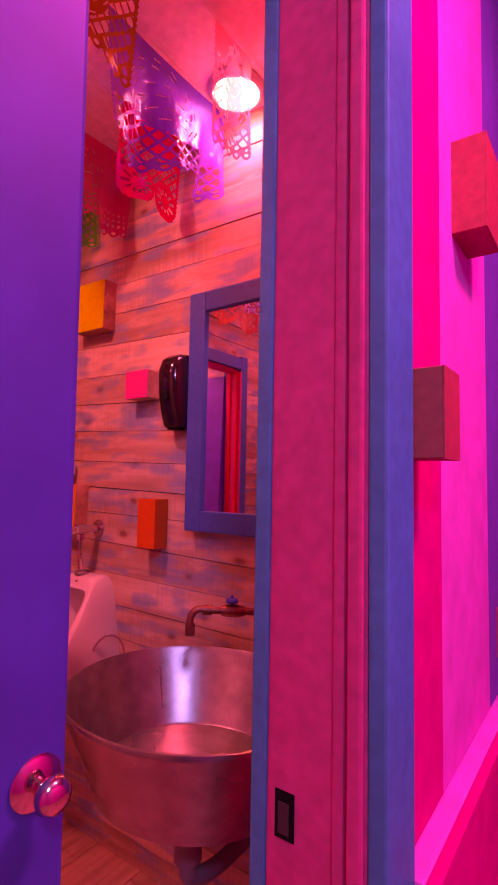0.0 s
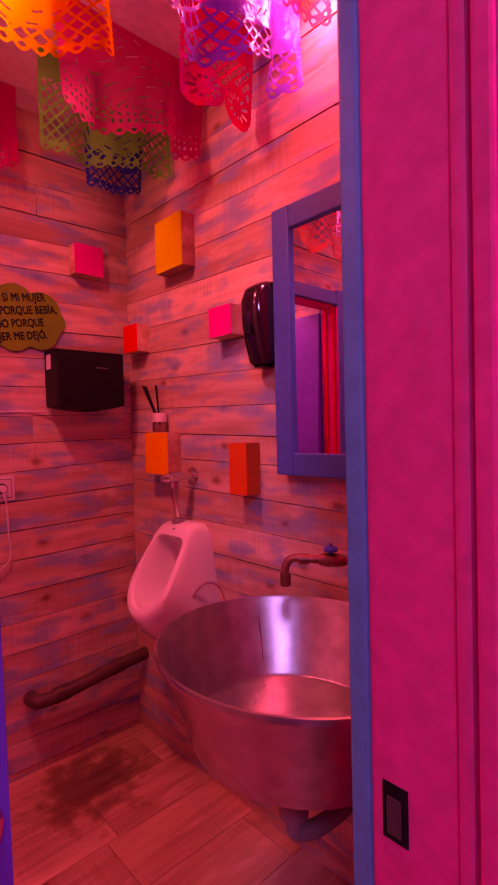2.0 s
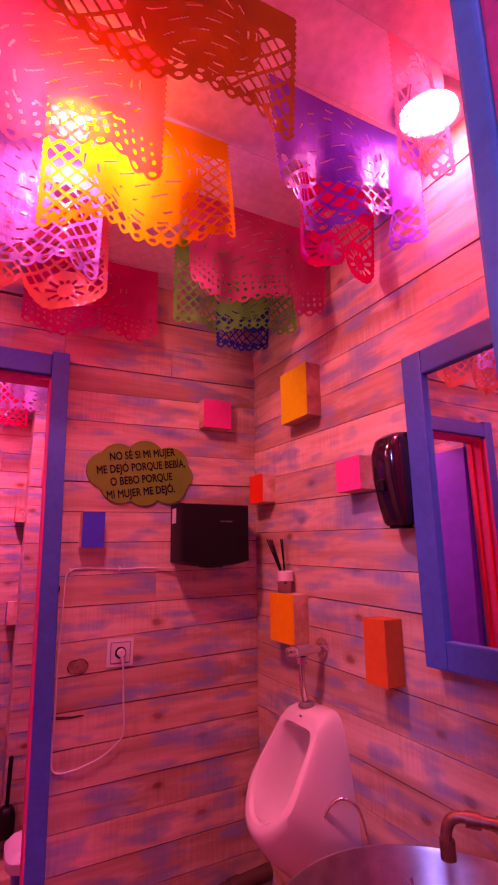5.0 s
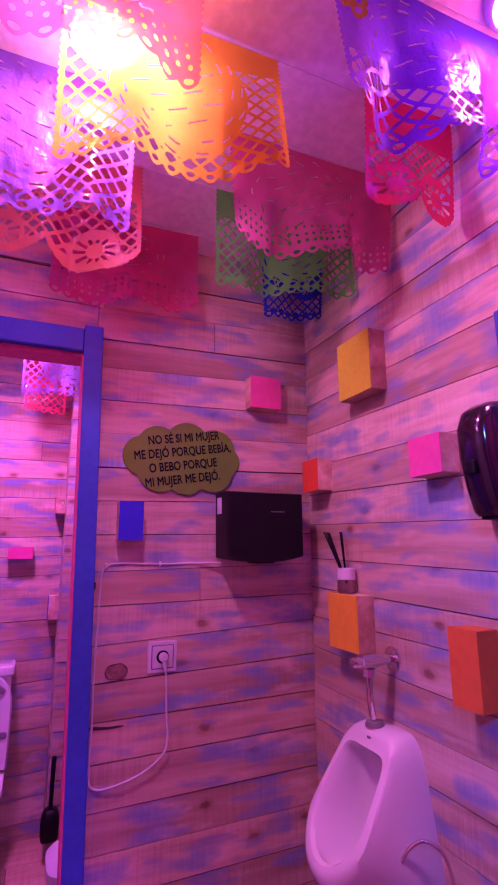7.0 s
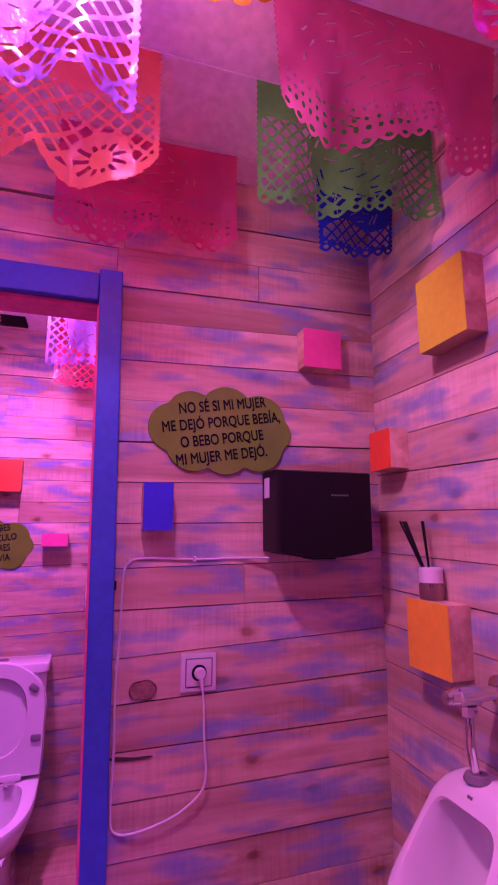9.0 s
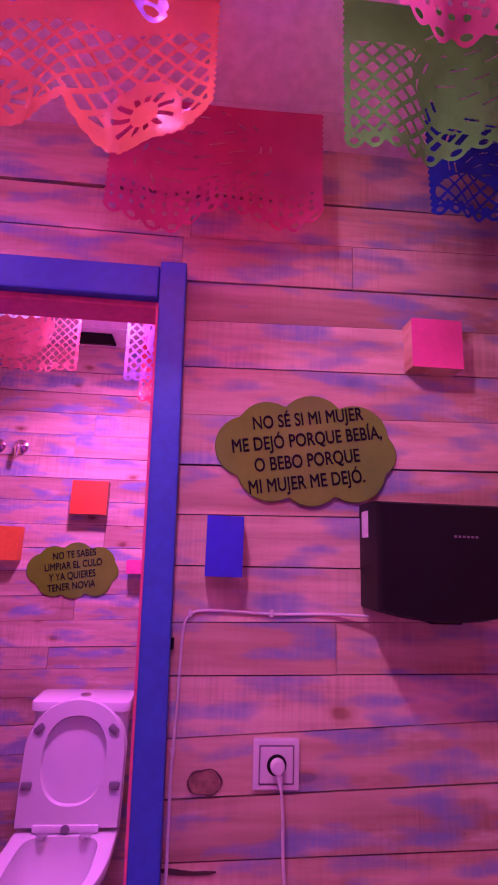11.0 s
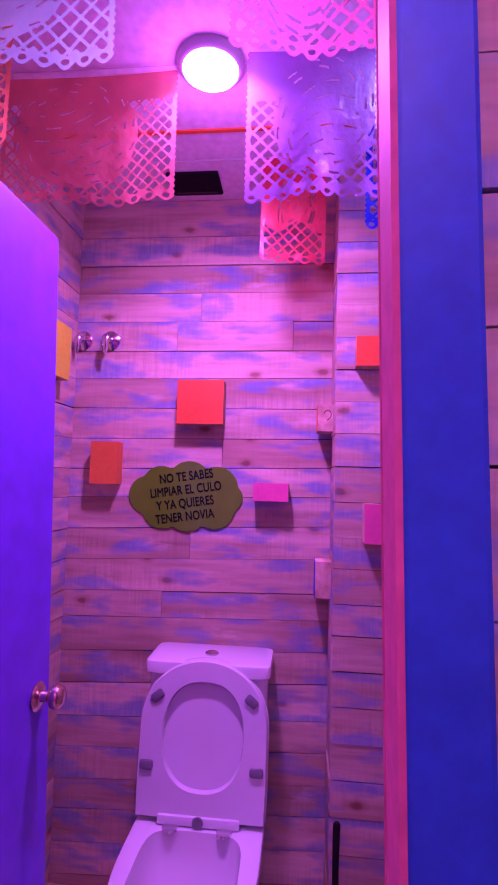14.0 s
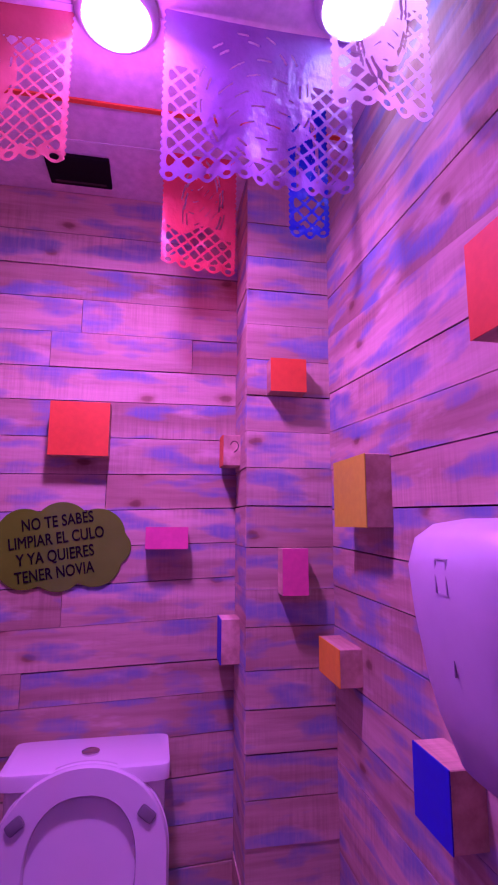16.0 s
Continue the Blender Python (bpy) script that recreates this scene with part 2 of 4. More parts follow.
FILMS = {
    "orange": film_material("orange_film", (0.97, 0.62, 0.04), 0.66), "red": film_material("red_film", (0.92, 0.09, 0.13), 0.55, 0.28), "pink": film_material("pink_film", (0.97, 0.27, 0.47), 0.75, 0.40),
    "silver": film_material("lilac_film", (0.36, 0.21, 0.80), 0.42, 0.40), "tomato": film_material("tomato_film", (0.98, 0.36, 0.18), 0.65), "green": film_material("green_film", (0.20, 0.94, 0.16), 0.68, 0.36),
    "rose": film_material("rose_film", (0.96, 0.20, 0.42), 0.65, 0.45), "blue": film_material("blue_film", (0.03, 0.07, 0.70), 0.5, 0.22), "purple": film_material("purple_film", (0.24, 0.13, 1.0), 0.55, 0.22),
    "olive": film_material("olive_film", (0.34, 0.22, 0.05)), "mint": film_material("mint_film", (0.45, 0.72, 0.58), 0.6, 0.38), "blush": film_material("blush_film", (0.98, 0.42, 0.42), 0.85, 0.24), "coral": film_material("coral_film", (0.97, 0.34, 0.32), 0.72, 0.45), "haze": film_material("hazy_lilac_film", (0.52, 0.36, 0.82), 0.55, 0.32), "pearl": film_material("pearl_film", (0.97, 0.90, 0.94), 0.88, 0.14),
}
MIRROR = bpy.data.materials.new("mirror_glass")
MIRROR.use_nodes = True
_b = MIRROR.node_tree.nodes["Principled BSDF"]
_b.inputs["Metallic"].default_value, _b.inputs["Roughness"].default_value = 1.0, 0.015
_b.inputs["Base Color"].default_value = (0.88, 0.9, 0.9, 1)
GLASS = bpy.data.materials.new("bottle_glass")
GLASS.use_nodes = True
_b = GLASS.node_tree.nodes["Principled BSDF"]
_b.inputs["Transmission Weight"].default_value, _b.inputs["Roughness"].default_value = 0.9, 0.05
_b.inputs["Base Color"].default_value = (0.55, 0.4, 0.35, 1)


# ---- shaping helpers ----
def part(name, bm, mat, parent=None, label="", smooth=False):
    me = bpy.data.meshes.new(name)
    bmesh.ops.recalc_face_normals(bm, faces=bm.faces)
    if smooth:
        for f in bm.faces:
            f.smooth = True
    bm.to_mesh(me)
    bm.free()
    me.materials.append(mat)
    ob = new(name, me)
    if smooth:
        me.set_sharp_from_angle(angle=radians(40))
    if parent:
        ob.parent = parent
    if label:
        ob["label"] = label
    return ob


def thing(name, label, category, group="", kind="", at=None):
    ob = new(name)
    ob.empty_display_size = 0.05
    if at is not None:
        ob.matrix_world = at if isinstance(at, Matrix) else Matrix.Translation(at)
    return tagged(ob, label, category, group, kind)


def bm_box(lo, hi, bevel=0.0, segments=2, bm=None):
    bm = bm or bmesh.new()
    lo, hi = Vector(lo), Vector(hi)
    c, s = (lo + hi) / 2, hi - lo
    made = bmesh.ops.create_cube(bm, size=1.0, matrix=Matrix.Translation(c) @ Matrix.Diagonal((*s, 1)))
    if bevel:
        edges = list({e for v in made["verts"] for e in v.link_edges})
        bmesh.ops.bevel(bm, geom=edges, offset=bevel, segments=segments, profile=0.6, affect="EDGES")
    return bm


def bm_lathe(profile, segments=40, bm=None, m=None):
    """Turns (radius, height) points round z."""
    bm = bm or bmesh.new()
    rings = []
    for r, z in profile:
        if r < 1e-6:
            rings.append([bm.verts.new((0, 0, z))])
        else:
            rings.append([bm.verts.new((r * math.cos(2 * math.pi * i / segments), r * math.sin(2 * math.pi * i / segments), z)) for i in range(segments)])
    for a, b in zip(rings, rings[1:]):
        for i in range(segments):
            j = (i + 1) % segments
            q = [a[i % len(a)], a[j % len(a)], b[j % len(b)], b[i % len(b)]]
            q = list(dict.fromkeys(q))
            if len(q) > 2:
                bm.faces.new(q)
    if m is not None:
        bmesh.ops.transform(bm, matrix=m, verts=[v for ring in rings for v in ring])
    return bm


def bm_tube(points, radius, sides=10, bm=None):
    bm = bm or bmesh.new()
    pts = [Vector(p) for p in points]
    rings, up = [], None
    for i, p in enumerate(pts):
        d = (pts[min(i + 1, len(pts) - 1)] - pts[max(i - 1, 0)]).normalized()
        ref = up or (Vector((0, 0, 1)) if abs(d.z) < 0.9 else Vector((1, 0, 0)))
        side = d.cross(ref).normalized()
        up = side.cross(d).normalized()
        r = radius[i] if isinstance(radius, (list, tuple)) else radius
        rings.append([bm.verts.new(p + r * (math.cos(2 * math.pi * k / sides) * side + math.sin(2 * math.pi * k / sides) * up)) for k in range(sides)])
    for a, b in zip(rings, rings[1:]):
        for k in range(sides):
            bm.faces.new((a[k], a[(k + 1) % sides], b[(k + 1) % sides], b[k]))
    bm.faces.new(rings[0])
    bm.faces.new(rings[-1])
    return bm


def curve_points(points, n=8):
    """A smooth line through the points (Catmull-Rom)."""
    p = [Vector(q) for q in points]
    p = [p[0] * 2 - p[1]] + p + [p[-1] * 2 - p[-2]]
    out = []
    for i in range(1, len(p) - 2):
        for k in range(n):
            t = k / n
            out.append(0.5 * (2 * p[i] + (p[i + 1] - p[i - 1]) * t + (2 * p[i - 1] - 5 * p[i] + 4 * p[i + 1] - p[i + 2]) * t * t
                              + (3 * p[i] - p[i - 1] - 3 * p[i + 1] + p[i + 2]) * t ** 3))
    return out + [p[-2]]


def bm_loft(rings, cap_start=True, cap_end=True, bm=None):
    bm = bm or bmesh.new()
    vs = [[bm.verts.new(p) for p in ring] for ring in rings]
    n = len(vs[0])
    for a, b in zip(vs, vs[1:]):
        for k in range(n):
            bm.faces.new((a[k], a[(k + 1) % n], b[(k + 1) % n], b[k]))
    if cap_start:
        bm.faces.new(vs[0])
    if cap_end:
        bm.faces.new(vs[-1])
    return bm


def superellipse(cx, cy, z, a, b, p=2.5, n=48, squash_back=None):
    """A ring in the plane z; squash_back: exponent of the half with x below cx."""
    out = []
    for i in range(n):
        t = 2 * math.pi * i / n
        c, s = math.cos(t), math.sin(t)
        e = p if c >= 0 or not squash_back else squash_back
        out.append((cx + a * math.copysign(abs(c) ** (2 / e), c), cy + b * math.copysign(abs(s) ** (2 / e), s), z))
    return out


# ---- structure ----
def structure(name, label, category):
    return thing(name, label, category, kind="structure")


def slab(name, lo, hi, mat, label, category, parent=None, bevel=0.0):
    ob = part(name, bm_box(lo, hi, bevel), mat, parent)
    return tagged(ob, label, category, kind="structure") if not parent else ob


wall_west = slab("wall_west", (WEST - 0.07, 0.390, 0), (WEST - 0.014, NORTH + 0.1, CEIL), DARK, "timber wall clad in rough pallet boards brushed with blue", "wall")
part("wall_part", bm_box((WEST - 0.07, SOUTH, 0), (WEST - 0.014, -0.256, CEIL)), DARK, wall_west)
part("wall_part", bm_box((WEST - 0.07, -0.256, 1.885), (WEST - 0.014, 0.390, CEIL)), DARK, wall_west)
wall_north = slab("wall_north", (WEST - 0.014, NORTH + 0.014, 0), (EAST_IN, NORTH + 0.1, CEIL), DARK, "timber wall clad in rough pallet boards above the trough sink", "wall")
wall_back = slab("wall_back", (BACK - 0.1, CUB_S - 0.1, 0), (BACK - 0.014, CUB_N + 0.1, CEIL), DARK, "cubicle back wall clad in rough pallet boards", "wall")
wall_cubicle_north = slab("wall_cubicle_north", (BACK - 0.014, CUB_N + 0.014, 0), (WEST - 0.07, CUB_N + 0.1, CEIL), DARK, "cubicle side wall clad in rough pallet boards", "wall")
wall_cubicle_south = slab("wall_cubicle_south", (BACK - 0.014, CUB_S - 0.1, 0), (WEST - 0.07, CUB_S - 0.014, CEIL), DARK, "cubicle side wall clad in rough pallet boards", "wall")
column = slab("column", (BACK - 0.014, COL_Y + 0.014, 0), (COL_X - 0.014, CUB_N + 0.014, CEIL), DARK, "boxed-in corner column clad in rough pallet boards", "column")
wall_south = slab("wall_south", (WEST - 0.1, SOUTH - 0.1, 0), (EAST_IN, SOUTH, CEIL), PLASTER, "plain plastered wall", "wall")
# wall with the entrance
DOOR_S, DOOR_N, DOOR_H = -0.28, 0.48, 2.02
wall_east = slab("wall_east", (EAST_IN, DOOR_N + 0.012, 0), (EAST_OUT, 0.763, 2.7), HALL_ROSE, "painted wall in pink and violet stripes round the entrance", "wall")
part("stripe", bm_box((EAST_IN, 0.763, 0), (EAST_OUT, 1.114, 2.7)), HALL_PINK, wall_east)
part("stripe", bm_box((EAST_IN, 1.114, 0), (EAST_OUT, HALL_N, 2.7)), HALL_VIOLET, wall_east)
part("stripe", bm_box((EAST_IN, HALL_S, 0), (EAST_OUT, DOOR_S - 0.012, 2.7)), HALL_ROSE, wall_east)
part("stripe", bm_box((EAST_IN, DOOR_S - 0.012, DOOR_H + 0.012), (EAST_OUT, DOOR_N + 0.012, 2.7)), HALL_ROSE, wall_east)
tagged(part("baseboard", bm_box((EAST_OUT, 0.572, 0.0), (EAST_OUT + 0.03, HALL_N, 0.76), 0.004), HALL_PINK), "tall pink painted wainscot board", "baseboard", kind="structure")
part("batten", bm_box((EAST_OUT + 0.03, 0.572, 0.54), (EAST_OUT + 0.045, HALL_N, 0.76), 0.003), HALL_ROSE, bpy.data.objects["baseboard"])
slab("wall_hall_east", (HALL_X, HALL_S, 0), (HALL_X + 0.1, HALL_N, 2.7), HALL_PINK, "plain pink corridor wall", "wall")
slab("wall_hall_south", (EAST_IN, HALL_S - 0.1, 0), (HALL_X + 0.1, HALL_S, 2.7), HALL_PINK, "plain pink corridor wall", "wall")
slab("wall_hall_north", (EAST_IN, HALL_N, 0), (HALL_X + 0.1, HALL_N + 0.1, 2.7), HALL_VIOLET, "plain violet corridor wall", "wall")
slab("ceiling", (BACK - 0.1, SOUTH - 0.1, CEIL), (EAST_IN, NORTH + 0.1, CEIL + 0.1), PLASTER, "smooth white ceiling tinted by the lamps", "ceiling")
slab("ceiling_hall", (EAST_IN, HALL_S - 0.1, 2.7), (HALL_X + 0.1, HALL_N + 0.1, 2.8), PLASTER, "smooth corridor ceiling", "ceiling")
floor = slab("floor", (BACK - 0.1, HALL_S - 0.1, -0.1), (HALL_X + 0.1, HALL_N + 0.1, -0.006), DARK, "worn wood-look plank floor", "floor")


def casing(name, parent, boxes, mat, label=""):
    return [part(name, bm_box(lo, hi, 0.004), mat, parent, label) for lo, hi in boxes]


def lean_over(ob, degrees, y, z):
    """Tilts a crooked upright about the line (y, z) along x."""
    ob.matrix_basis = Matrix.Translation((0, y, z)) @ Matrix.Rotation(radians(degrees), 4, "X") @ Matrix.Translation((0, -y, -z)) @ ob.matrix_basis


# entrance frame
door_1 = structure("door_1", "blue and pink painted entrance door frame with a narrow violet door", "door")
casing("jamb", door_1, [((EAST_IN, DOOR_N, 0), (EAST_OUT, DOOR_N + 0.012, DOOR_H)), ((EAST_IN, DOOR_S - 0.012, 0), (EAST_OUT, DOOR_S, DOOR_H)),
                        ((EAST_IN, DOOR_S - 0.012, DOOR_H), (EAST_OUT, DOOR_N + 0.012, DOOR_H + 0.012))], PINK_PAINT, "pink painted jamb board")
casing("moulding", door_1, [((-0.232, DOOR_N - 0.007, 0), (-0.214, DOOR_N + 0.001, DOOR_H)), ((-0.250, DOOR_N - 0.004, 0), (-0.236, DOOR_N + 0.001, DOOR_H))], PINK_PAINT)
for face, out in ((EAST_OUT, 1), (EAST_IN, -1)):
    a, b = sorted((face, face + out * 0.022))
    casing("casing", door_1, [((a, DOOR_N - 0.002, 0), (b, DOOR_N + 0.085, DOOR_H + 0.085)), ((a, DOOR_S - 0.085, 0), (b, DOOR_S + 0.002, DOOR_H + 0.085)),
                              ((a, DOOR_S + 0.002, DOOR_H), (b, DOOR_N - 0.002, DOOR_H + 0.085))], ENTRY_BLUE, "blue painted casing")
part("strike_plate", bm_box((-0.322, DOOR_N - 0.0015, 0.806), (-0.297, DOOR_N + 0.001, 0.858), 0.0), INK, door_1, "blackened strike plate")
part("strike_hole", bm_box((-0.317, DOOR_N - 0.003, 0.812), (-0.303, DOOR_N - 0.001, 0.846)), DARK, door_1)


def knob(parent, m, scale=1.0, rose=1.0):
    s, q = scale, scale * rose
    k = part("knob", bm_lathe([(0, 0), (0.031 * q, 0), (0.033 * q, 0.004 * s), (0.028 * q, 0.009 * s), (0.013 * s, 0.012 * s), (0.011 * s, 0.028 * s), (0.016 * s, 0.033 * s),
                               (0.025 * s, 0.040 * s), (0.0275 * s, 0.050 * s), (0.024 * s, 0.060 * s), (0.014 * s, 0.066 * s), (0, 0.067 * s)], 32), BRASS, parent, "polished knob", True)
    k.matrix_local = m
    return k


# entrance leaf, ajar
hinge, free = Vector((-0.288, DOOR_S + 0.004, 0)), Vector((-0.258, 0.137, 0))
ang = math.degrees(math.atan2(free.y - hinge.y, free.x - hinge.x))
wide = (free - hinge).length
leaf = part("leaf", bm_box((0, -0.018, 0.008), (wide, 0.018, DOOR_H - 0.005), 0.003), HALL_LIT_DOOR_PAINT, door_1, "violet painted door leaf")
leaf.matrix_basis = pose(hinge.x, hinge.y, 0, 0, 0, ang)
lean_over(leaf, 0.7, 0.137, 1.05)
knob(leaf, pose(wide - 0.017, -0.018, 1.056, 90, 0, 0), 0.34, 1.25)

# cubicle frame and door
door_2 = structure("door_2", "blue-framed cubicle door standing open", "door")
CY0, CY1, CH = -0.240, 0.370, 1.868
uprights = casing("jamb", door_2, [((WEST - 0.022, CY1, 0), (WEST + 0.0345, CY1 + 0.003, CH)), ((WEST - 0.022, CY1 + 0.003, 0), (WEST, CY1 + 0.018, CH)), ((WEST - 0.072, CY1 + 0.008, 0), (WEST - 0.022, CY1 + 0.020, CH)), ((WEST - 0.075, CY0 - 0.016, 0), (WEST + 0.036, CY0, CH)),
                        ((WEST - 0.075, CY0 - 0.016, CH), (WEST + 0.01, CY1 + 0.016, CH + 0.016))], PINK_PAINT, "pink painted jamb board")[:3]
uprights += casing("casing", door_2, [((WEST, CY1 + 0.003, 0), (WEST + 0.034, CY1 + 0.058, 1.964)), ((WEST, CY0 - 0.078, 0), (WEST + 0.034, CY0 - 0.014, 1.964)),
                          ((WEST, CY0 - 0.014, 1.882), (WEST + 0.033, CY1 - 0.011, 1.953))], BLUE_PAINT, "blue painted casing")[:1]
uprights += casing("casing", door_2, [((WEST - 0.092, CY1 + 0.015, 0), (WEST - 0.072, CY1 + 0.075, 1.94)), ((WEST - 0.095, CY0 - 0.07, 0), (WEST - 0.075, CY0 - 0.004, 1.94)),
                          ((WEST - 0.095, CY0 - 0.004, 1.886), (WEST - 0.075, CY1 + 0.015, 1.94))], BLUE_PAINT, "blue painted casing")[:1]
for ob in uprights:
    lean_over(ob, 1.1, CY1, 1.25)
casing("moulding", door_2, [((WEST - 0.05, CY0 - 0.001, 0), (WEST - 0.035, CY0 + 0.006, CH)), ((WEST + 0.006, CY0 - 0.001, 0), (WEST + 0.020, CY0 + 0.006, CH))], PAINTS["red"], "red painted bead")
hinge, free = Vector((-1.968, -0.236, 0)), Vector((-2.563, -0.236, 0))
ang = math.degrees(math.atan2(free.y - hinge.y, free.x - hinge.x))
wide = (free - hinge).length
leaf = part("leaf", bm_box((0, -0.018, 0.008), (wide, 0.018, 1.852), 0.003), DOOR_PAINT, door_2, "violet painted door leaf")
leaf.matrix_basis = pose(hinge.x, hinge.y, 0, 0, 0, ang)
lean_over(leaf, 2.0, -0.236, 1.35)
knob(leaf, pose(wide - 0.050, -0.018, 0.890, 90, 0, 0), 0.85)

# ---- things on the ceiling ----
GLOWS = [glow_material("lamp_glow", c, 14.0) for c in ((1.0, 0.80, 0.72), (1.0, 0.72, 0.85), (0.95, 0.85, 1.0), (1.0, 0.8, 1.0), (1.0, 0.75, 0.9))]
for ((lx, ly), *_), glow in zip(LAMPS, GLOWS):
    d = thing("ceiling_light", "round recessed ceiling light, lit, with a white rim", "ceiling light", "recessed lights", at=(lx, ly, CEIL))
    part("rim", bm_lathe([(0.062, 0.0), (0.080, 0.0), (0.080, -0.006), (0.072, -0.018), (0.066, -0.020), (0.062, -0.015)], 40), WHITE_PLASTIC, d, "", True)
    part("diffuser", bm_lathe([(0.064, -0.016), (0.057, -0.026), (0.04, -0.032), (0, -0.034)], 40), glow, d, "glowing diffuser", True)

vent = thing("ceiling_vent", "plain black extractor vent cover on the ceiling", "vent", at=(-3.095, -0.065, CEIL))
cover = part("cover", bm_box((-0.065, -0.075, -0.012), (0.055, 0.095, 0), 0.004), INK, vent)
part("slot", bm_box((-0.050, -0.060, -0.014), (-0.044, 0.080, -0.011)), DARK, cover)


# ---- cut film flags ----
def flag_shape(u, v, w, h, style, rnd):
    """Signed field of a cut sheet, above 0 where film stays. u along, v down, metres.
    style: lattice (cut all round the motif), band (cut along the foot), lace (small cuts), lobes (two round ends with petals)."""
    sc = rnd["scallop"]
    if style == "lobes":
        half = w / 2
        q = np.mod(u, half) - half / 2
        low = h - 0.055 + np.sqrt(np.clip(0.055 ** 2 * (1 - (q / (half / 2)) ** 2), 0, None)) + 0.004 * np.abs(np.sin(np.pi * u / 0.016))
    else:
        low = h - 0.014 + 0.012 * np.abs(np.sin(np.pi * u / sc))
    side = 0.004 * np.abs(np.sin(np.pi * v / 0.014))
    keep = np.minimum(np.minimum(np.minimum(u, w - u) - 0.004 + side, low - v), v + 0.02)

    def holes(field, zone):
        return np.where(zone, np.minimum(keep, field), keep)

    cell = rnd["cell"]
    a, b = (u + v) / cell, (u - v) / cell
    fa, fb = np.abs(a - np.floor(a) - 0.5), np.abs(b - np.floor(b) - 0.5)
    lattice = (np.maximum(fa, fb) - rnd["hole"]) * cell * 0.7
    border = np.minimum(np.minimum(u, w - u), low - v - 0.012)
    cx, cy = w * rnd["cx"], h * 0.45
    du, dv = (u - cx) / (w * rnd["mw"]), (v - cy) / (h * 0.42)
    rr = np.sqrt(du * du + dv * dv) + 1e-6
    an = np.arctan2(dv, du)
    inside = border > 0.012
    if style == "lattice":
        keep = holes(lattice, inside & (v > h * rnd["top"]) & (rr > 1.0))
    elif style == "band":
        wave = h * (0.66 + 0.05 * np.sin(2 * np.pi * u / w * 1.5 + rnd["ph"]))
        keep = holes(lattice, inside & (v > wave))
    elif style == "lobes":
        half = w / 2
        q, p = np.mod(u, half) - half / 2, v - (h - 0.052)
        ray, ang = np.hypot(q, p), np.arctan2(p, q)
        petal = np.maximum(np.abs(np.mod(ang * 11 / (2 * np.pi), 1) - 0.5) * ray * 0.5 - 0.0035, np.abs(ray - 0.034) - 0.013)
        keep = holes(petal, inside & (ray < 0.05) & (p > -0.03))
        keep = holes(lattice, inside & (ray > 0.058) & (v > h * 0.38) & (v < h - 0.04))
    # arcs of short slits round the motif and leaf cuts inside it
    if style in ("lattice", "lace", "band"):
        for ring, size, count in rnd["rings"]:
            turn = (np.mod(an * count / (2 * np.pi) + ring, 1) - 0.5) * 2 * np.pi * ring / count
            slit = np.maximum(np.abs((rr - ring) * w * rnd["mw"] + 0.25 * turn * w * rnd["mw"]) - size, np.abs(turn) * w * rnd["mw"] - 0.011)
            keep = holes(slit, (np.abs(rr - ring) < 0.2) & inside & (v < h * (0.62 if style == "band" else 1.0)))
        bend = dv * 4.2 + 0.8 * np.sin(du * 2.6 + rnd["ph"]) + 0.9 * du
        slit = np.abs(np.mod(bend, 1) - 0.5) - 0.055
        cut = np.abs(np.mod(du * 2.1 + np.floor(bend) * 0.41, 1) - 0.5) - 0.27
        keep = holes(np.maximum(slit * h * 0.09, cut * w * rnd["mw"] / 3), (rr < 0.66) & inside & (v < h * (0.62 if style == "band" else 1.0)))
    if style == "lace":
        for row, size in ((0.040, 0.0042), (0.058, 0.0034), (0.078, 0.0028)):
            dot = np.hypot(np.mod(u + row * 9, sc * 0.55) - sc * 0.275, (v - (h - row)) * 0.8)
            keep = holes(dot - size, inside & (np.abs(v - (h - row)) < 0.012))
    if style != "lobes":
        eye = np.hypot(np.mod(u, sc) - sc / 2, (v - (h - 0.015)) * 1.3)
        keep = holes(eye - 0.21 * sc, (h - v < 0.03) & (np.minimum(u, w - u) > 0.01) & (low - v > 0.0035))
    return keep


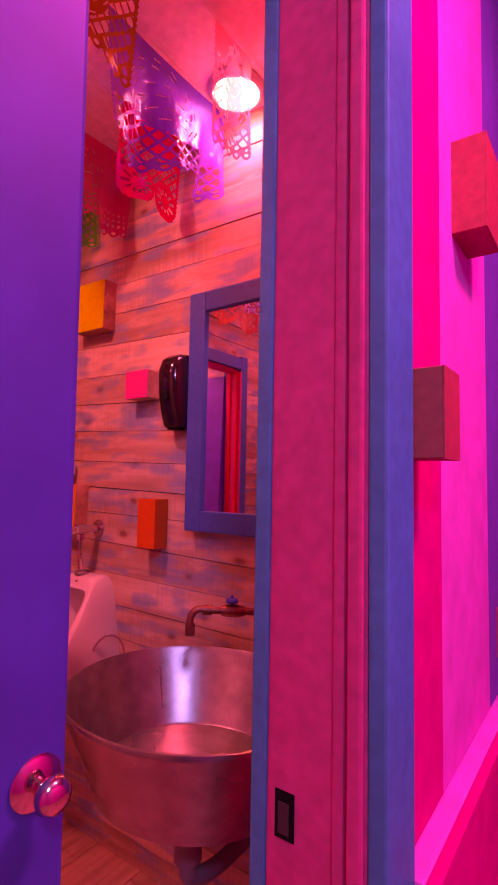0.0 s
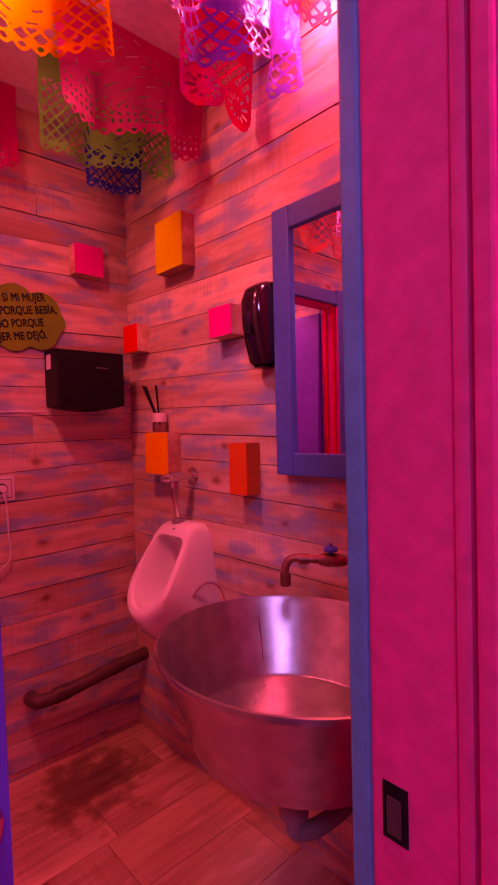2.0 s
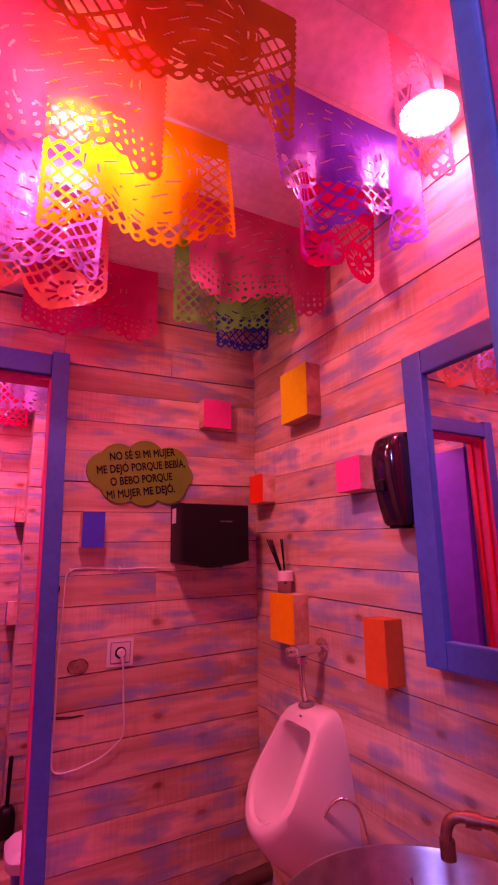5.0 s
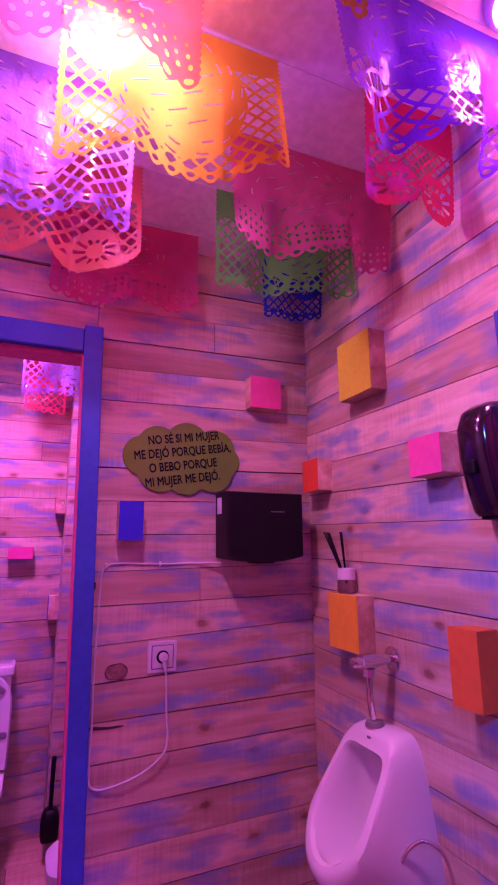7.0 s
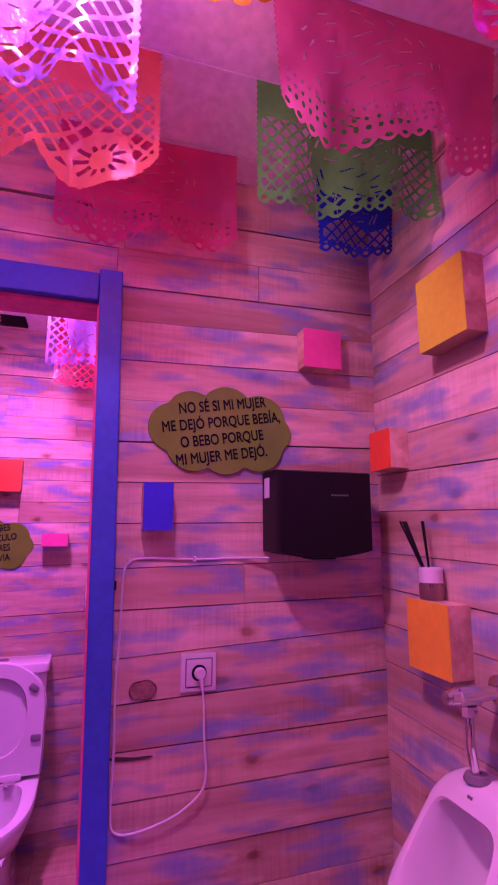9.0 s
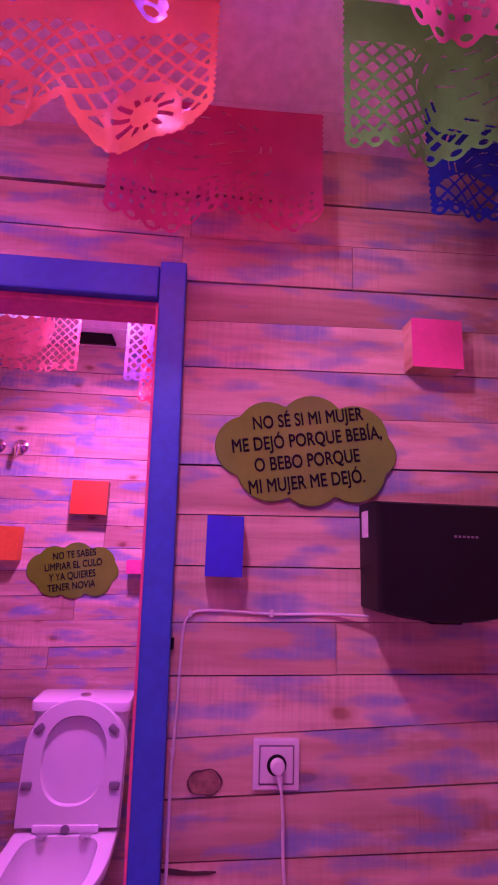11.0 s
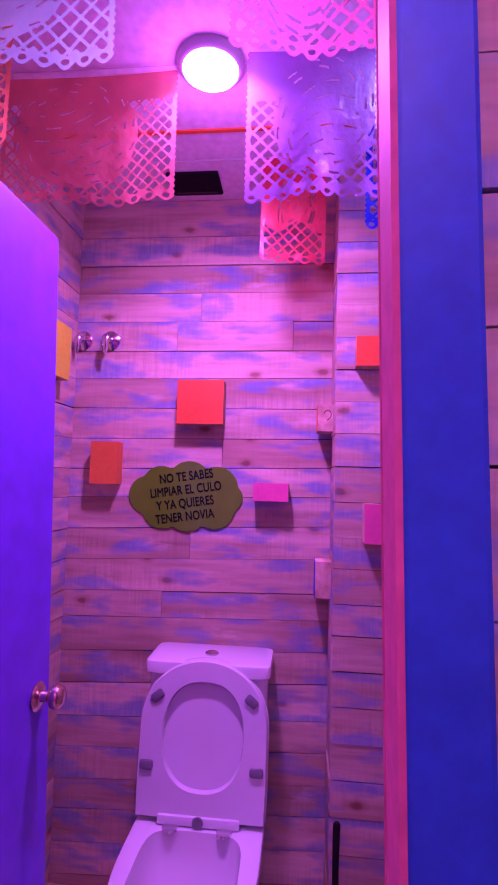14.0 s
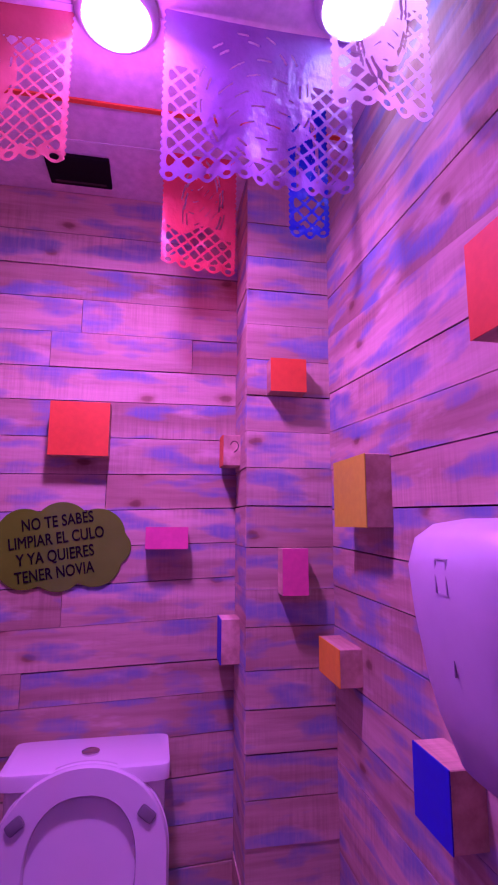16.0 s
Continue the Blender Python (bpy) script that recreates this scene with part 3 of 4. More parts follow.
def flag(x, y0, y1, low, film, seed, style="lattice", wave=0.026, turn=0.4, rise=0.0):
    r = random.Random(seed)
    w, h = y1 - y0, CEIL - low
    rnd = dict(scallop=w / round(w / r.uniform(0.030, 0.040)), cell=r.uniform(0.030, 0.038), hole=r.uniform(0.355, 0.385), cx=r.uniform(0.40, 0.56), mw=r.uniform(0.27, 0.36),
               top=r.uniform(0.20, 0.40), ph=r.uniform(0, 6), rings=((0.80, 0.0022, r.choice((9, 11))), (0.94, 0.0020, r.choice((12, 14)))))
    step = 0.0026
    nu, nv = int(w / step) + 1, int(h / step) + 1
    us, vs = np.linspace(0, w, nu + 1), np.linspace(0, h, nv + 1)
    U, V = np.meshgrid(us, vs, indexing="ij")
    F = flag_shape(U, V, w, h, style, rnd)
    # pull the cut edges onto the line of the cut
    gu, gv = np.gradient(F, us, vs)
    g2 = gu * gu + gv * gv + 1e-9
    near = np.abs(F) < 0.9 * step * np.sqrt(g2)
    du, dv = np.where(near, -F * gu / g2, 0), np.where(near, -F * gv / g2, 0)
    um, vm = (us[1:] + us[:-1]) / 2, (vs[1:] + vs[:-1]) / 2
    UM, VM = np.meshgrid(um, vm, indexing="ij")
    solid = flag_shape(UM, VM, w, h, style, rnd) > 0
    U2, V2 = U + np.clip(du, -0.6 * step, 0.6 * step), V + np.clip(dv, -0.6 * step, 0.6 * step)
    k1, k2, p1, p2 = w * r.uniform(3.2, 4.6), w * r.uniform(7.0, 9.5), r.uniform(0, 6), r.uniform(0, 6)
    fall = (np.clip(V2, 0, None) / h) ** 1.2
    a1, a2 = 2 * np.pi * k1 * U2 / w + p1 + 0.5 * fall, 2 * np.pi * k2 * U2 / w + p2
    X = fall * wave * (np.sin(a1) + 0.25 * np.sin(2 * a1 + p2)) + 0.30 * wave * fall ** 1.6 * np.sin(a2)
    fold, swing = w * r.uniform(0.6, 0.8), turn * r.choice((-1, 1)) * r.uniform(0.4, 0.7)
    X = X + fall * swing * np.clip(U2 - fold, 0, None) - 0.5 * fall * swing * np.clip(0.25 * w - U2, 0, None)
    Y = U2 + 0.35 * wave * fall * np.cos(a1) * np.sin(np.pi * np.clip(U2 / w, 0, 1))
    Z = -V2 + (V2 / h) * rise * (U2 / w - 0.5) - 0.006 * np.sin(np.pi * np.clip(U2 / w, 0, 1)) + 0.25 * wave * fall * np.sin(a1)
    Z = np.minimum(Z, 0.0)
    idx = np.arange((nu + 1) * (nv + 1)).reshape(nu + 1, nv + 1)
    quads = np.stack([idx[:-1, :-1], idx[1:, :-1], idx[1:, 1:], idx[:-1, 1:]], -1)[solid]
    used = np.unique(quads)
    remap = np.zeros(idx.size, int)
    remap[used] = np.arange(len(used))
    verts = np.stack([X, Y, Z], -1).reshape(-1, 3)[used]
    me = bpy.data.meshes.new("bunting_flag")
    me.from_pydata(verts.tolist(), [], remap[quads].tolist())
    me.shade_smooth()
    me.materials.append(FILMS[film])
    ob = new("bunting_flag", me)
    ob.matrix_world = Matrix.Translation((x, y0, CEIL - 0.002))
    return tagged(ob, FLAG_WORDS[film] + " plastic cut-out bunting flag hanging from the ceiling", "bunting", "cut-out bunting flags")


FLAG_WORDS = {"orange": "amber orange lattice", "red": "bright red", "pink": "hot pink scalloped", "silver": "shiny lilac", "tomato": "tomato orange lattice", "green": "leaf green lattice",
              "rose": "deep rose", "blue": "dark blue", "purple": "glossy purple", "olive": "ochre yellow", "mint": "pale mint", "blush": "pale coral", "coral": "coral red", "haze": "hazy silver lilac", "pearl": "brightly lit pearl white"}
FLAGS = [
    # x, from y, to y, foot, film, seed, cut, depth of folds, turn of the ends, rise of the foot along y
    (-1.13, 0.24, 0.66, 1.978, "orange", 3, "lattice", 0.022, 0.5, 0.04), (-1.11, 0.86, 1.11, 2.022, "red", 4, "lobes", 0.020, 0.0, 0.0),
    (-0.975, 0.06, 0.453, 2.01, "pink", 5, "lace", 0.018, 0.1, 0.02), (-1.32, -0.02, 0.405, 1.965, "silver", 6, "lattice", 0.024, 0.2, 0.02),
    (-1.33, 0.625, 1.11, 2.022, "pink", 7, "lace", 0.030, 0.25, 0.05), (-1.54, 0.02, 0.46, 1.985, "tomato", 8, "lobes", 0.022, 0.15, 0.01),
    (-1.54, 0.665, 1.11, 2.025, "green", 9, "lattice", 0.018, 0.3, 0.06), (-1.78, 0.25, 0.69, 2.028, "rose", 10, "lace", 0.028, 0.1, 0.045),
    (-1.72, 0.885, 1.118, 2.045, "blue", 11, "band", 0.016, 0.2, 0.06), (-0.92, 0.655, 1.095, 2.015, "purple", 12, "band", 0.042, 0.1, 0.06),
    (-0.80, 0.205, 0.65, 2.045, "olive", 13, "lattice", 0.012, 0.1, 0.0), (-0.735, 0.82, 0.97, 2.01, "blush", 14, "lattice", 0.010, 0.1, 0.03),
    (-2.64, -0.44, 0.0, 1.98, "coral", 15, "lattice", 0.010, 0.1, 0.0), (-2.60, 0.170, 0.545, 1.958, "haze", 16, "lattice", 0.012, 0.2, 0.02),
    (-2.28, -0.42, -0.013, 2.015, "mint", 17, "lattice", 0.010, 0.1, 0.0), (-2.28, 0.18, 0.42, 2.015, "pink", 18, "lattice", 0.010, 0.1, 0.0),
    (-2.41, 0.43, 0.60, 1.965, "pearl", 19, "lattice", 0.010, 0.1, 0.0), (-2.98, 0.175, 0.37, 1.975, "red", 20, "band", 0.014, 0.1, 0.0),
    (-2.775, 0.457, 0.552, 1.968, "blue", 21, "band", 0.010, 0.1, 0.0), (-2.45, -0.47, -0.30, 2.0, "tomato", 22, "lattice", 0.010, 0.1, 0.0),
]
for entry in FLAGS:
    flag(*entry)


# ---- cords that carry the flags ----
for cx, ca, cb in ((-2.28, CUB_S, CUB_N), (-2.62, CUB_S, CUB_N), (-2.98, CUB_S, COL_Y), (-0.735, SOUTH, NORTH), (-0.91, SOUTH, NORTH), (-1.13, SOUTH, NORTH), (-1.33, SOUTH, NORTH), (-1.54, SOUTH, NORTH), (-1.77, SOUTH, NORTH)):
    c = thing("hanging_string", "thin white string carrying cut-out flags under the ceiling", "string", "strings for flags", at=(cx, 0, CEIL - 0.004))
    part("strand", bm_tube(curve_points([(0, ca, 0.0), (0, ca * 0.6 + cb * 0.4, -0.003), (0, ca * 0.3 + cb * 0.7, -0.001), (0, cb, 0.0)], 5), 0.0011, 6), WHITE_PLASTIC, c)
c = thing("ceiling_ribbon", "narrow red paper ribbon across the cubicle ceiling", "ribbon", at=(-2.855, 0, CEIL - 0.003))
part("strip", bm_box((-0.006, CUB_S, -0.002), (0.006, CUB_N, 0.003)), PAINTS["red"], c)


# ---- painted blocks ----
def block(lo, hi, paint, face, wall_label, whole=False):
    """A sawn wooden block; face: the axis sign of its painted front."""
    lo, hi = Vector(lo), Vector(hi)
    ob = thing("wall_block", paint + " painted wooden block fixed to the " + wall_label, "wooden block", "painted wall blocks", at=(lo + hi) / 2)
    c = (lo + hi) / 2
    part("body", bm_box(lo - c, hi - c, 0.0015, 1), PAINTS[paint] if whole else RAW, ob, "" if whole else "bare sawn wood sides")
    ax, s = "xyz".index(face[1]), 1 if face[0] == "+" else -1
    flo, fhi = lo - c, hi - c
    if s > 0:
        flo[ax], fhi[ax] = fhi[ax] - 0.0005, fhi[ax] + 0.0015
    else:
        flo[ax], fhi[ax] = flo[ax] - 0.0015, flo[ax] + 0.0005
    part("painted_face", bm_box(flo, fhi), PAINTS[paint], ob, paint + " paint")
    return ob


D = 0.055
for paint, y0, y1, z0, z1 in (("blue", 0.484, 0.553, 1.328, 1.439), ("pink", 0.892, 1.002, 1.762, 1.870)):
    block((WEST - 0.004, y0, z0), (WEST + 0.048, y1, z1), paint, "+x", "board wall")
for paint, x0, x1, z0, z1 in (("yellow", -1.585, -1.43, 1.728, 1.902), ("orange", -1.688, -1.545, 1.03, 1.178), ("red", -1.822, -1.727, 1.483, 1.585), ("rust", -1.22, -1.143, 0.99, 1.142), ("pink", -1.30, -1.197, 1.465, 1.555)):
    block((x0, NORTH - D, z0), (x1, NORTH + 0.004, z1), paint, "-y", "board wall", paint == "rust")
for paint, y0, y1, z0, z1 in (("red", -0.102, 0.053, 1.509, 1.655), ("rust", -0.390, -0.298, 1.303, 1.445), ("pink", 0.159, 0.272, 1.263, 1.321)):
    block((BACK - 0.004, y0, z0), (BACK + D, y1, z1), paint, "+x", "cubicle wall", paint == "rust")
for paint, y0, y1, z0, z1 in (("red", 0.464, 0.559, 1.668, 1.756), ("pink", 0.492, 0.557, 1.159, 1.271)):
    block((COL_X - 0.004, y0, z0), (COL_X + 0.05, y1, z1), paint, "+x", "corner column")
for paint, x0, z0, z1 in (("rust", -3.19, 1.487, 1.572), ("blue", -3.19, 0.972, 1.085)):
    corner_block = block((x0, COL_Y - 0.05, z0), (x0 + 0.07, COL_Y + 0.004, z1), paint, "-y", "corner column")
    if paint == "rust":
        arc = [(0.0353, 0.004 + 0.011 * math.cos(a), 0.012 + 0.014 * math.sin(a)) for a in [math.pi * (0.95 - 1.3 * i / 9) for i in range(10)]] + [(0.0353, 0.002, -0.006)]
        part("knot_mark", bm_tube(arc, 0.0012, 6), BROWN_PIPE, corner_block, "dark curved knot line")
for paint, x0, x1, z0, z1 in (("yellow", -2.868, -2.69, 1.325, 1.470), ("orange", -2.999, -2.858, 0.982, 1.062), ("blue", -2.543, -2.442, 0.898, 1.003), ("red", -2.333, -2.20, 1.571, 1.706)):
    block((x0, CUB_N - D, z0), (x1, CUB_N + 0.004, z1), paint, "-y", "cubicle wall")
block((-3.06, CUB_S - 0.004, 1.63), (-2.945, CUB_S + 0.05, 1.80), "yellow", "+y", "cubicle wall")
for y0, y1, z0, z1 in ((0.84, 0.96, 1.635, 1.80), (0.568, 0.640, 1.24, 1.35), (1.20, 1.30, 0.835, 0.94)):
    block((EAST_OUT - 0.004, y0, z0), (EAST_OUT + 0.055, y1, z1), "brown", "+x", "striped wall", True)


# ---- cloud signs ----
def cloud_sign(at, w, h, lines, size):
    """A thin cloud-shaped plate in the plane x = 0, facing +x, with four lines of lettering."""
    ob = thing("wall_sign", "olive cloud-shaped plastic sign with black hand-lettered words", "sign", "cloud signs", at=at)
    blobs = [(-0.335, 0.0, 0.175), (-0.22, 0.09, 0.175), (0.03, 0.12, 0.195), (0.27, 0.08, 0.190), (0.375, -0.01, 0.130), (0.26, -0.11, 0.180), (0.02, -0.14, 0.180), (-0.20, -0.115, 0.188), (0, 0, 0.25)]
    ring = []
    for i in range(120):
        t = 2 * math.pi * i / 120
        d = Vector((math.cos(t), math.sin(t)))
        best = 0.0
        for bx, bz, br in blobs:
            c = Vector((bx * 1.0, bz))
            along = c.dot(d)
            q = br * br - (c.length_squared - along * along)
            if q > 0:
                best = max(best, along + math.sqrt(q))
        ring.append((best * d.x, best * d.y))
    sx = w / (max(p[0] for p in ring) - min(p[0] for p in ring))
    sz = h / (max(p[1] for p in ring) - min(p[1] for p in ring))
    rings = [[(x, p[0] * sx * s, p[1] * sz * s) for p in ring] for x, s in ((0.0, 1.0), (0.0045, 1.0), (0.006, 0.992))]
    part("plate", bm_loft(rings), OLIVE, ob, "glossy olive plate")
    for i, text in enumerate(lines):
        cu = bpy.data.curves.new("lettering", "FONT")
        cu.body, cu.size, cu.align_x, cu.align_y, cu.extrude, cu.space_character = text, size, "CENTER", "CENTER", 0.0004, 1.02
        cu.bevel_depth, cu.bevel_resolution = 0.0006, 0
        cu.materials.append(INK)
        t = new("lettering", cu)
        t.parent = ob
        t.matrix_local = Matrix.Translation((0.0068, 0, h * (0.275 - 0.19 * i))) @ pose(0, 0, 0, 90, 0, 90) @ pose(0, 0, 0, 0, 0, 8.5) @ Matrix.Diagonal((0.77, 1.06, 1, 1))
    return ob


cloud_sign((WEST + 0.002, 0.681, 1.583), 0.376, 0.230, ("NO SÉ SI MI MUJER", "ME DEJÓ PORQUE BEBÍA,", "O BEBO PORQUE", "MI MUJER ME DEJÓ."), 0.036)
cloud_sign((BACK + 0.002, -0.073, 1.27), 0.390, 0.236, ("NO TE SABES", "LIMPIAR EL CULO", "Y YA QUIERES", "TENER NOVIA"), 0.040)

# ---- hand dryer, cable and socket ----
dryer = thing("hand_dryer", "black plastic hand dryer with rounded base on the board wall", "hand dryer", at=(WEST, 0.915, 1.374))
rings = []
for x, k in ((0.0, 1.0), (0.095, 1.0), (0.112, 0.985), (0.120, 0.95)):
    rings.append([(x, k * 0.125 * a, k * 0.1 * b - (0.016 * (1 - a * a) - 0.005 if b < 0 else 0)) for a, b in
                  [(-1 + 2 * i / 12, 1) for i in range(13)] + [(1, 1 - 2 * i / 8) for i in range(1, 8)] + [(1 - 2 * i / 12, -1) for i in range(13)] + [(-1, -1 + 2 * i / 8) for i in range(1, 8)]])
shell = part("body", bm_loft(rings), BLACK_PLASTIC, dryer, "", True)
part("sticker", bm_box((0.02, -0.1265, 0.035), (0.055, -0.1250, 0.085)), WHITE_PLASTIC, shell, "pale paper sticker")
for i in range(6):
    part("badge_bar", bm_box((0.1195, 0.012 + i * 0.008, 0.038), (0.1210, 0.0165 + i * 0.008, 0.042)), GREY_PLASTIC, shell)
part("nozzle", bm_box((0.03, -0.03, -0.114), (0.10, 0.03, -0.104), 0.003), BLACK_PLASTIC, dryer)
part("sensor", bm_lathe([(0.004, 0), (0.004, -0.004), (0, -0.005)], 12, m=Matrix.Translation((0.085, 0.0, -0.108))), GREY_PLASTIC, shell)

socket = thing("wall_socket", "white plastic mains socket with a dark inner line, plug in it", "socket", at=(WEST, 0.630, 1.003))
plate = part("plate", bm_box((-0.002, -0.042, -0.042), (0.009, 0.042, 0.042), 0.003), WHITE_PLASTIC, socket)
part("inlay", bm_box((0.008, -0.0320, -0.0320), (0.0105, 0.0320, 0.0320), 0.002), GREY_PLASTIC, plate, "dark inlay line")
part("insert", bm_box((0.009, -0.0295, -0.0295), (0.012, 0.0295, 0.0295), 0.002), WHITE_PLASTIC, plate)
part("well", bm_lathe([(0.0180, 0), (0.0168, 0.0015), (0, 0.0012)], 32, m=Matrix.Translation((0.0118, 0, 0)) @ pose(0, 0, 0, 0, 90, 0)), BLACK_PLASTIC, socket, "dark round well")

CAB = WEST + 0.006
cable = thing("power_cable", "white mains cable looped across the board wall to its plug", "cable")
run = [(WEST + 0.02, 0.80, 1.262), (CAB, 0.72, 1.262), (CAB, 0.62, 1.260), (CAB, 0.50, 1.264), (CAB, 0.463, 1.256), (CAB, 0.450, 1.225), (CAB, 0.447, 1.1), (CAB, 0.443, 0.98), (CAB, 0.445, 0.85),
       (CAB, 0.443, 0.74), (CAB, 0.452, 0.695), (CAB + 0.008, 0.50, 0.692), (CAB + 0.012, 0.58, 0.715), (CAB + 0.014, 0.634, 0.752), (CAB + 0.014, 0.648, 0.79), (CAB + 0.014, 0.643, 0.86), (WEST + 0.020, 0.641, 0.93), (WEST + 0.020, 0.637, 0.972)]
part("cord", bm_tube(curve_points(run, 7), 0.0028, 8), WHITE_PLASTIC, cable, "", True)
part("plug", bm_tube([(WEST + 0.012, 0.631, 1.003), (WEST + 0.022, 0.631, 1.003), (WEST + 0.026, 0.631, 1.003)], [0.0130, 0.0130, 0.010], 20), WHITE_PLASTIC, cable, "", True)
part("strain_relief", bm_tube([(WEST + 0.019, 0.632, 0.998), (WEST + 0.020, 0.635, 0.982), (WEST + 0.020, 0.637, 0.968)], [0.0062, 0.0052, 0.0036], 12), WHITE_PLASTIC, cable, "", True)
for y, z in ((0.461, 1.258), (0.615, 1.261), (0.444, 1.025)):
    part("clip", bm_box((WEST, y - 0.004, z - 0.007), (WEST + 0.011, y + 0.004, z + 0.007), 0.002), WHITE_PLASTIC, cable)

part("black_clip", bm_box((WEST, 0.4285, 1.194), (WEST + 0.014, 0.4345, 1.214), 0.002), BLACK_PLASTIC, cable, "black plastic clip")

# ---- soap dispenser, mirror ----
soap = thing("soap_dispenser", "glossy dark plastic soap dispenser beside the mirror", "soap dispenser", at=(-1.083, NORTH, 1.475))
rings = []
for z, d, w in ((-0.113, 0.060, 0.040), (-0.105, 0.066, 0.046), (-0.06, 0.080, 0.048), (0.0, 0.092, 0.049), (0.06, 0.094, 0.049), (0.095, 0.080, 0.046), (0.110, 0.058, 0.040), (0.114, 0.03, 0.03)):
    rings.append([(w * math.copysign(abs(math.cos(t)) ** 0.55, math.cos(t)), -d * max(0, math.sin(t)) ** 0.6, z) for t in [math.pi * i / 20 for i in range(21)]])
part("body", bm_loft(rings), plain("smoked_plastic", (0.018, 0.007, 0.011), 0.16, coat=0.4, grain=0.05, relief=0.0), soap, "", True)
part("window", bm_box((-0.012, -0.0955, -0.035), (0.012, -0.088, -0.005), 0.005), BLACK_PLASTIC, soap)
part("lever", bm_box((-0.022, -0.055, -0.120), (0.022, -0.02, -0.110), 0.004), BLACK_PLASTIC, soap)

mirror = thing("wall_mirror", "rectangular mirror in a broad blue painted wooden frame", "mirror", at=(0, NORTH, 0))
MX0, MX1, MZ0, MZ1, MF = -1.036, -0.52, 1.055, 1.77, 0.060
FD = -0.042
for lo, hi in (((MX0, FD, MZ0), (MX0 + MF, 0.002, MZ1)), ((MX1 - MF, FD, MZ0), (MX1, 0.002, MZ1)), ((MX0 + MF, FD + 0.001, MZ1 - MF), (MX1 - MF, 0.002, MZ1)), ((MX0 + MF, FD + 0.001, MZ0), (MX1 - MF, 0.002, MZ0 + MF))):
    part("frame_rail", bm_box(lo, hi, 0.004), BLUE_PAINT, mirror, "blue painted rail")
part("glass", bm_box((MX0 + MF, -0.030, MZ0 + MF), (MX1 - MF, -0.022, MZ1 - MF)), MIRROR, mirror, "silvered mirror glass")

# ---- reed diffuser ----
reed = thing("reed_diffuser", "glass scent bottle with white collar and black reeds", "reed diffuser", at=Matrix.Translation((-1.628, 1.10, 1.1795)) @ Matrix.Scale(1.22, 4))
part("bottle", bm_lathe([(0, 0), (0.020, 0), (0.022, 0.003), (0.022, 0.026), (0.019, 0.030), (0.0, 0.030)], 24), GLASS, reed, "tinted glass", True)
part("collar", bm_lathe([(0, 0.030), (0.021, 0.030), (0.021, 0.054), (0.019, 0.056), (0, 0.056)], 24), WHITE_PLASTIC, reed, "white collar", True)
for dx, dy in ((-0.060, -0.01), (-0.045, -0.03), (-0.075, 0.004), (-0.028, 0.010), (-0.052, -0.02), (-0.012, -0.005)):
    part("reed", bm_tube([(0, 0, 0.02), (dx, dy, 0.140)], 0.0019, 6), BLACK_PLASTIC, reed)


# ---- urinal ----
def carve(ob, cutter):
    mod = ob.modifiers.new("bowl", "BOOLEAN")
    mod.operation, mod.object, mod.solver = "DIFFERENCE", cutter, "EXACT"
    bpy.context.view_layer.update()
    me = bpy.data.meshes.new_from_object(ob.evaluated_get(bpy.context.evaluated_depsgraph_get()))
    ob.modifiers.clear()
    mats = list(ob.data.materials)
    ob.data = me
    if not me.materials:
        for m in mats:
            me.materials.append(m)
    bpy.data.objects.remove(cutter)
    me.shade_smooth()
    me.set_sharp_from_angle(angle=radians(50))


def mouth_ring(top, low, wide_top, wide_low, n=60):
    """An egg-shaped ring; top and low: (y, z) of its upper and lower end; flat across the top, round below."""
    out = []
    for i in range(n):
        t = 2 * math.pi * i / n
        c, q = math.cos(t), math.sin(t)
        e = 6.5 if q > 0 else 2.1
        across, along = math.copysign(abs(c) ** (2 / e), c), math.copysign(abs(q) ** (2 / e), q)
        k = (along + 1) / 2
        half = wide_low + (wide_top - wide_low) * max(0.0, along * 0.75 + 0.25)
        out.append((half * across, low[0] + (top[0] - low[0]) * k, low[1] + (top[1] - low[1]) * k))
    return out


urinal = thing("urinal", "white porcelain wall urinal with a sloping open mouth", "urinal", at=(-1.487, NORTH, 0))
body = part("body", bm_loft([mouth_ring(*q) for q in (
    ((0.0, 0.872), (0.0, 0.43), 0.096, 0.150), ((-0.030, 0.876), (-0.06, 0.440), 0.096, 0.150), ((-0.055, 0.872), (-0.13, 0.475), 0.095, 0.139), ((-0.068, 0.867), (-0.195, 0.530), 0.094, 0.127),
    ((-0.076, 0.858), (-0.228, 0.575), 0.093, 0.121), ((-0.081, 0.848), (-0.237, 0.596), 0.091, 0.117), ((-0.086, 0.840), (-0.236, 0.610), 0.088, 0.108), ((-0.090, 0.834), (-0.228, 0.620), 0.081, 0.094), ((-0.087, 0.829), (-0.216, 0.622), 0.077, 0.088),
    ((-0.065, 0.824), (-0.185, 0.592), 0.074, 0.082), ((-0.040, 0.815), (-0.135, 0.562), 0.066, 0.072), ((-0.026, 0.79), (-0.095, 0.565), 0.056, 0.062), ((-0.022, 0.72), (-0.055, 0.60), 0.02, 0.03))]), PORCELAIN, urinal, "", True)
part("badge_bar", bm_box((-0.006, -0.080, 0.851), (0.006, -0.076, 0.856)), GREY_PLASTIC, urinal)
for x, z in ((-0.012, 0.592), (0.012, 0.590), (0.0, 0.602)):
    part("drain_hole", bm_lathe([(0.006, 0), (0.006, 0.003), (0, 0.003)], 12, m=Matrix.Translation((x, -0.105, z)) @ pose(0, 0, 0, 60, 0, 0)), CHROME, urinal)
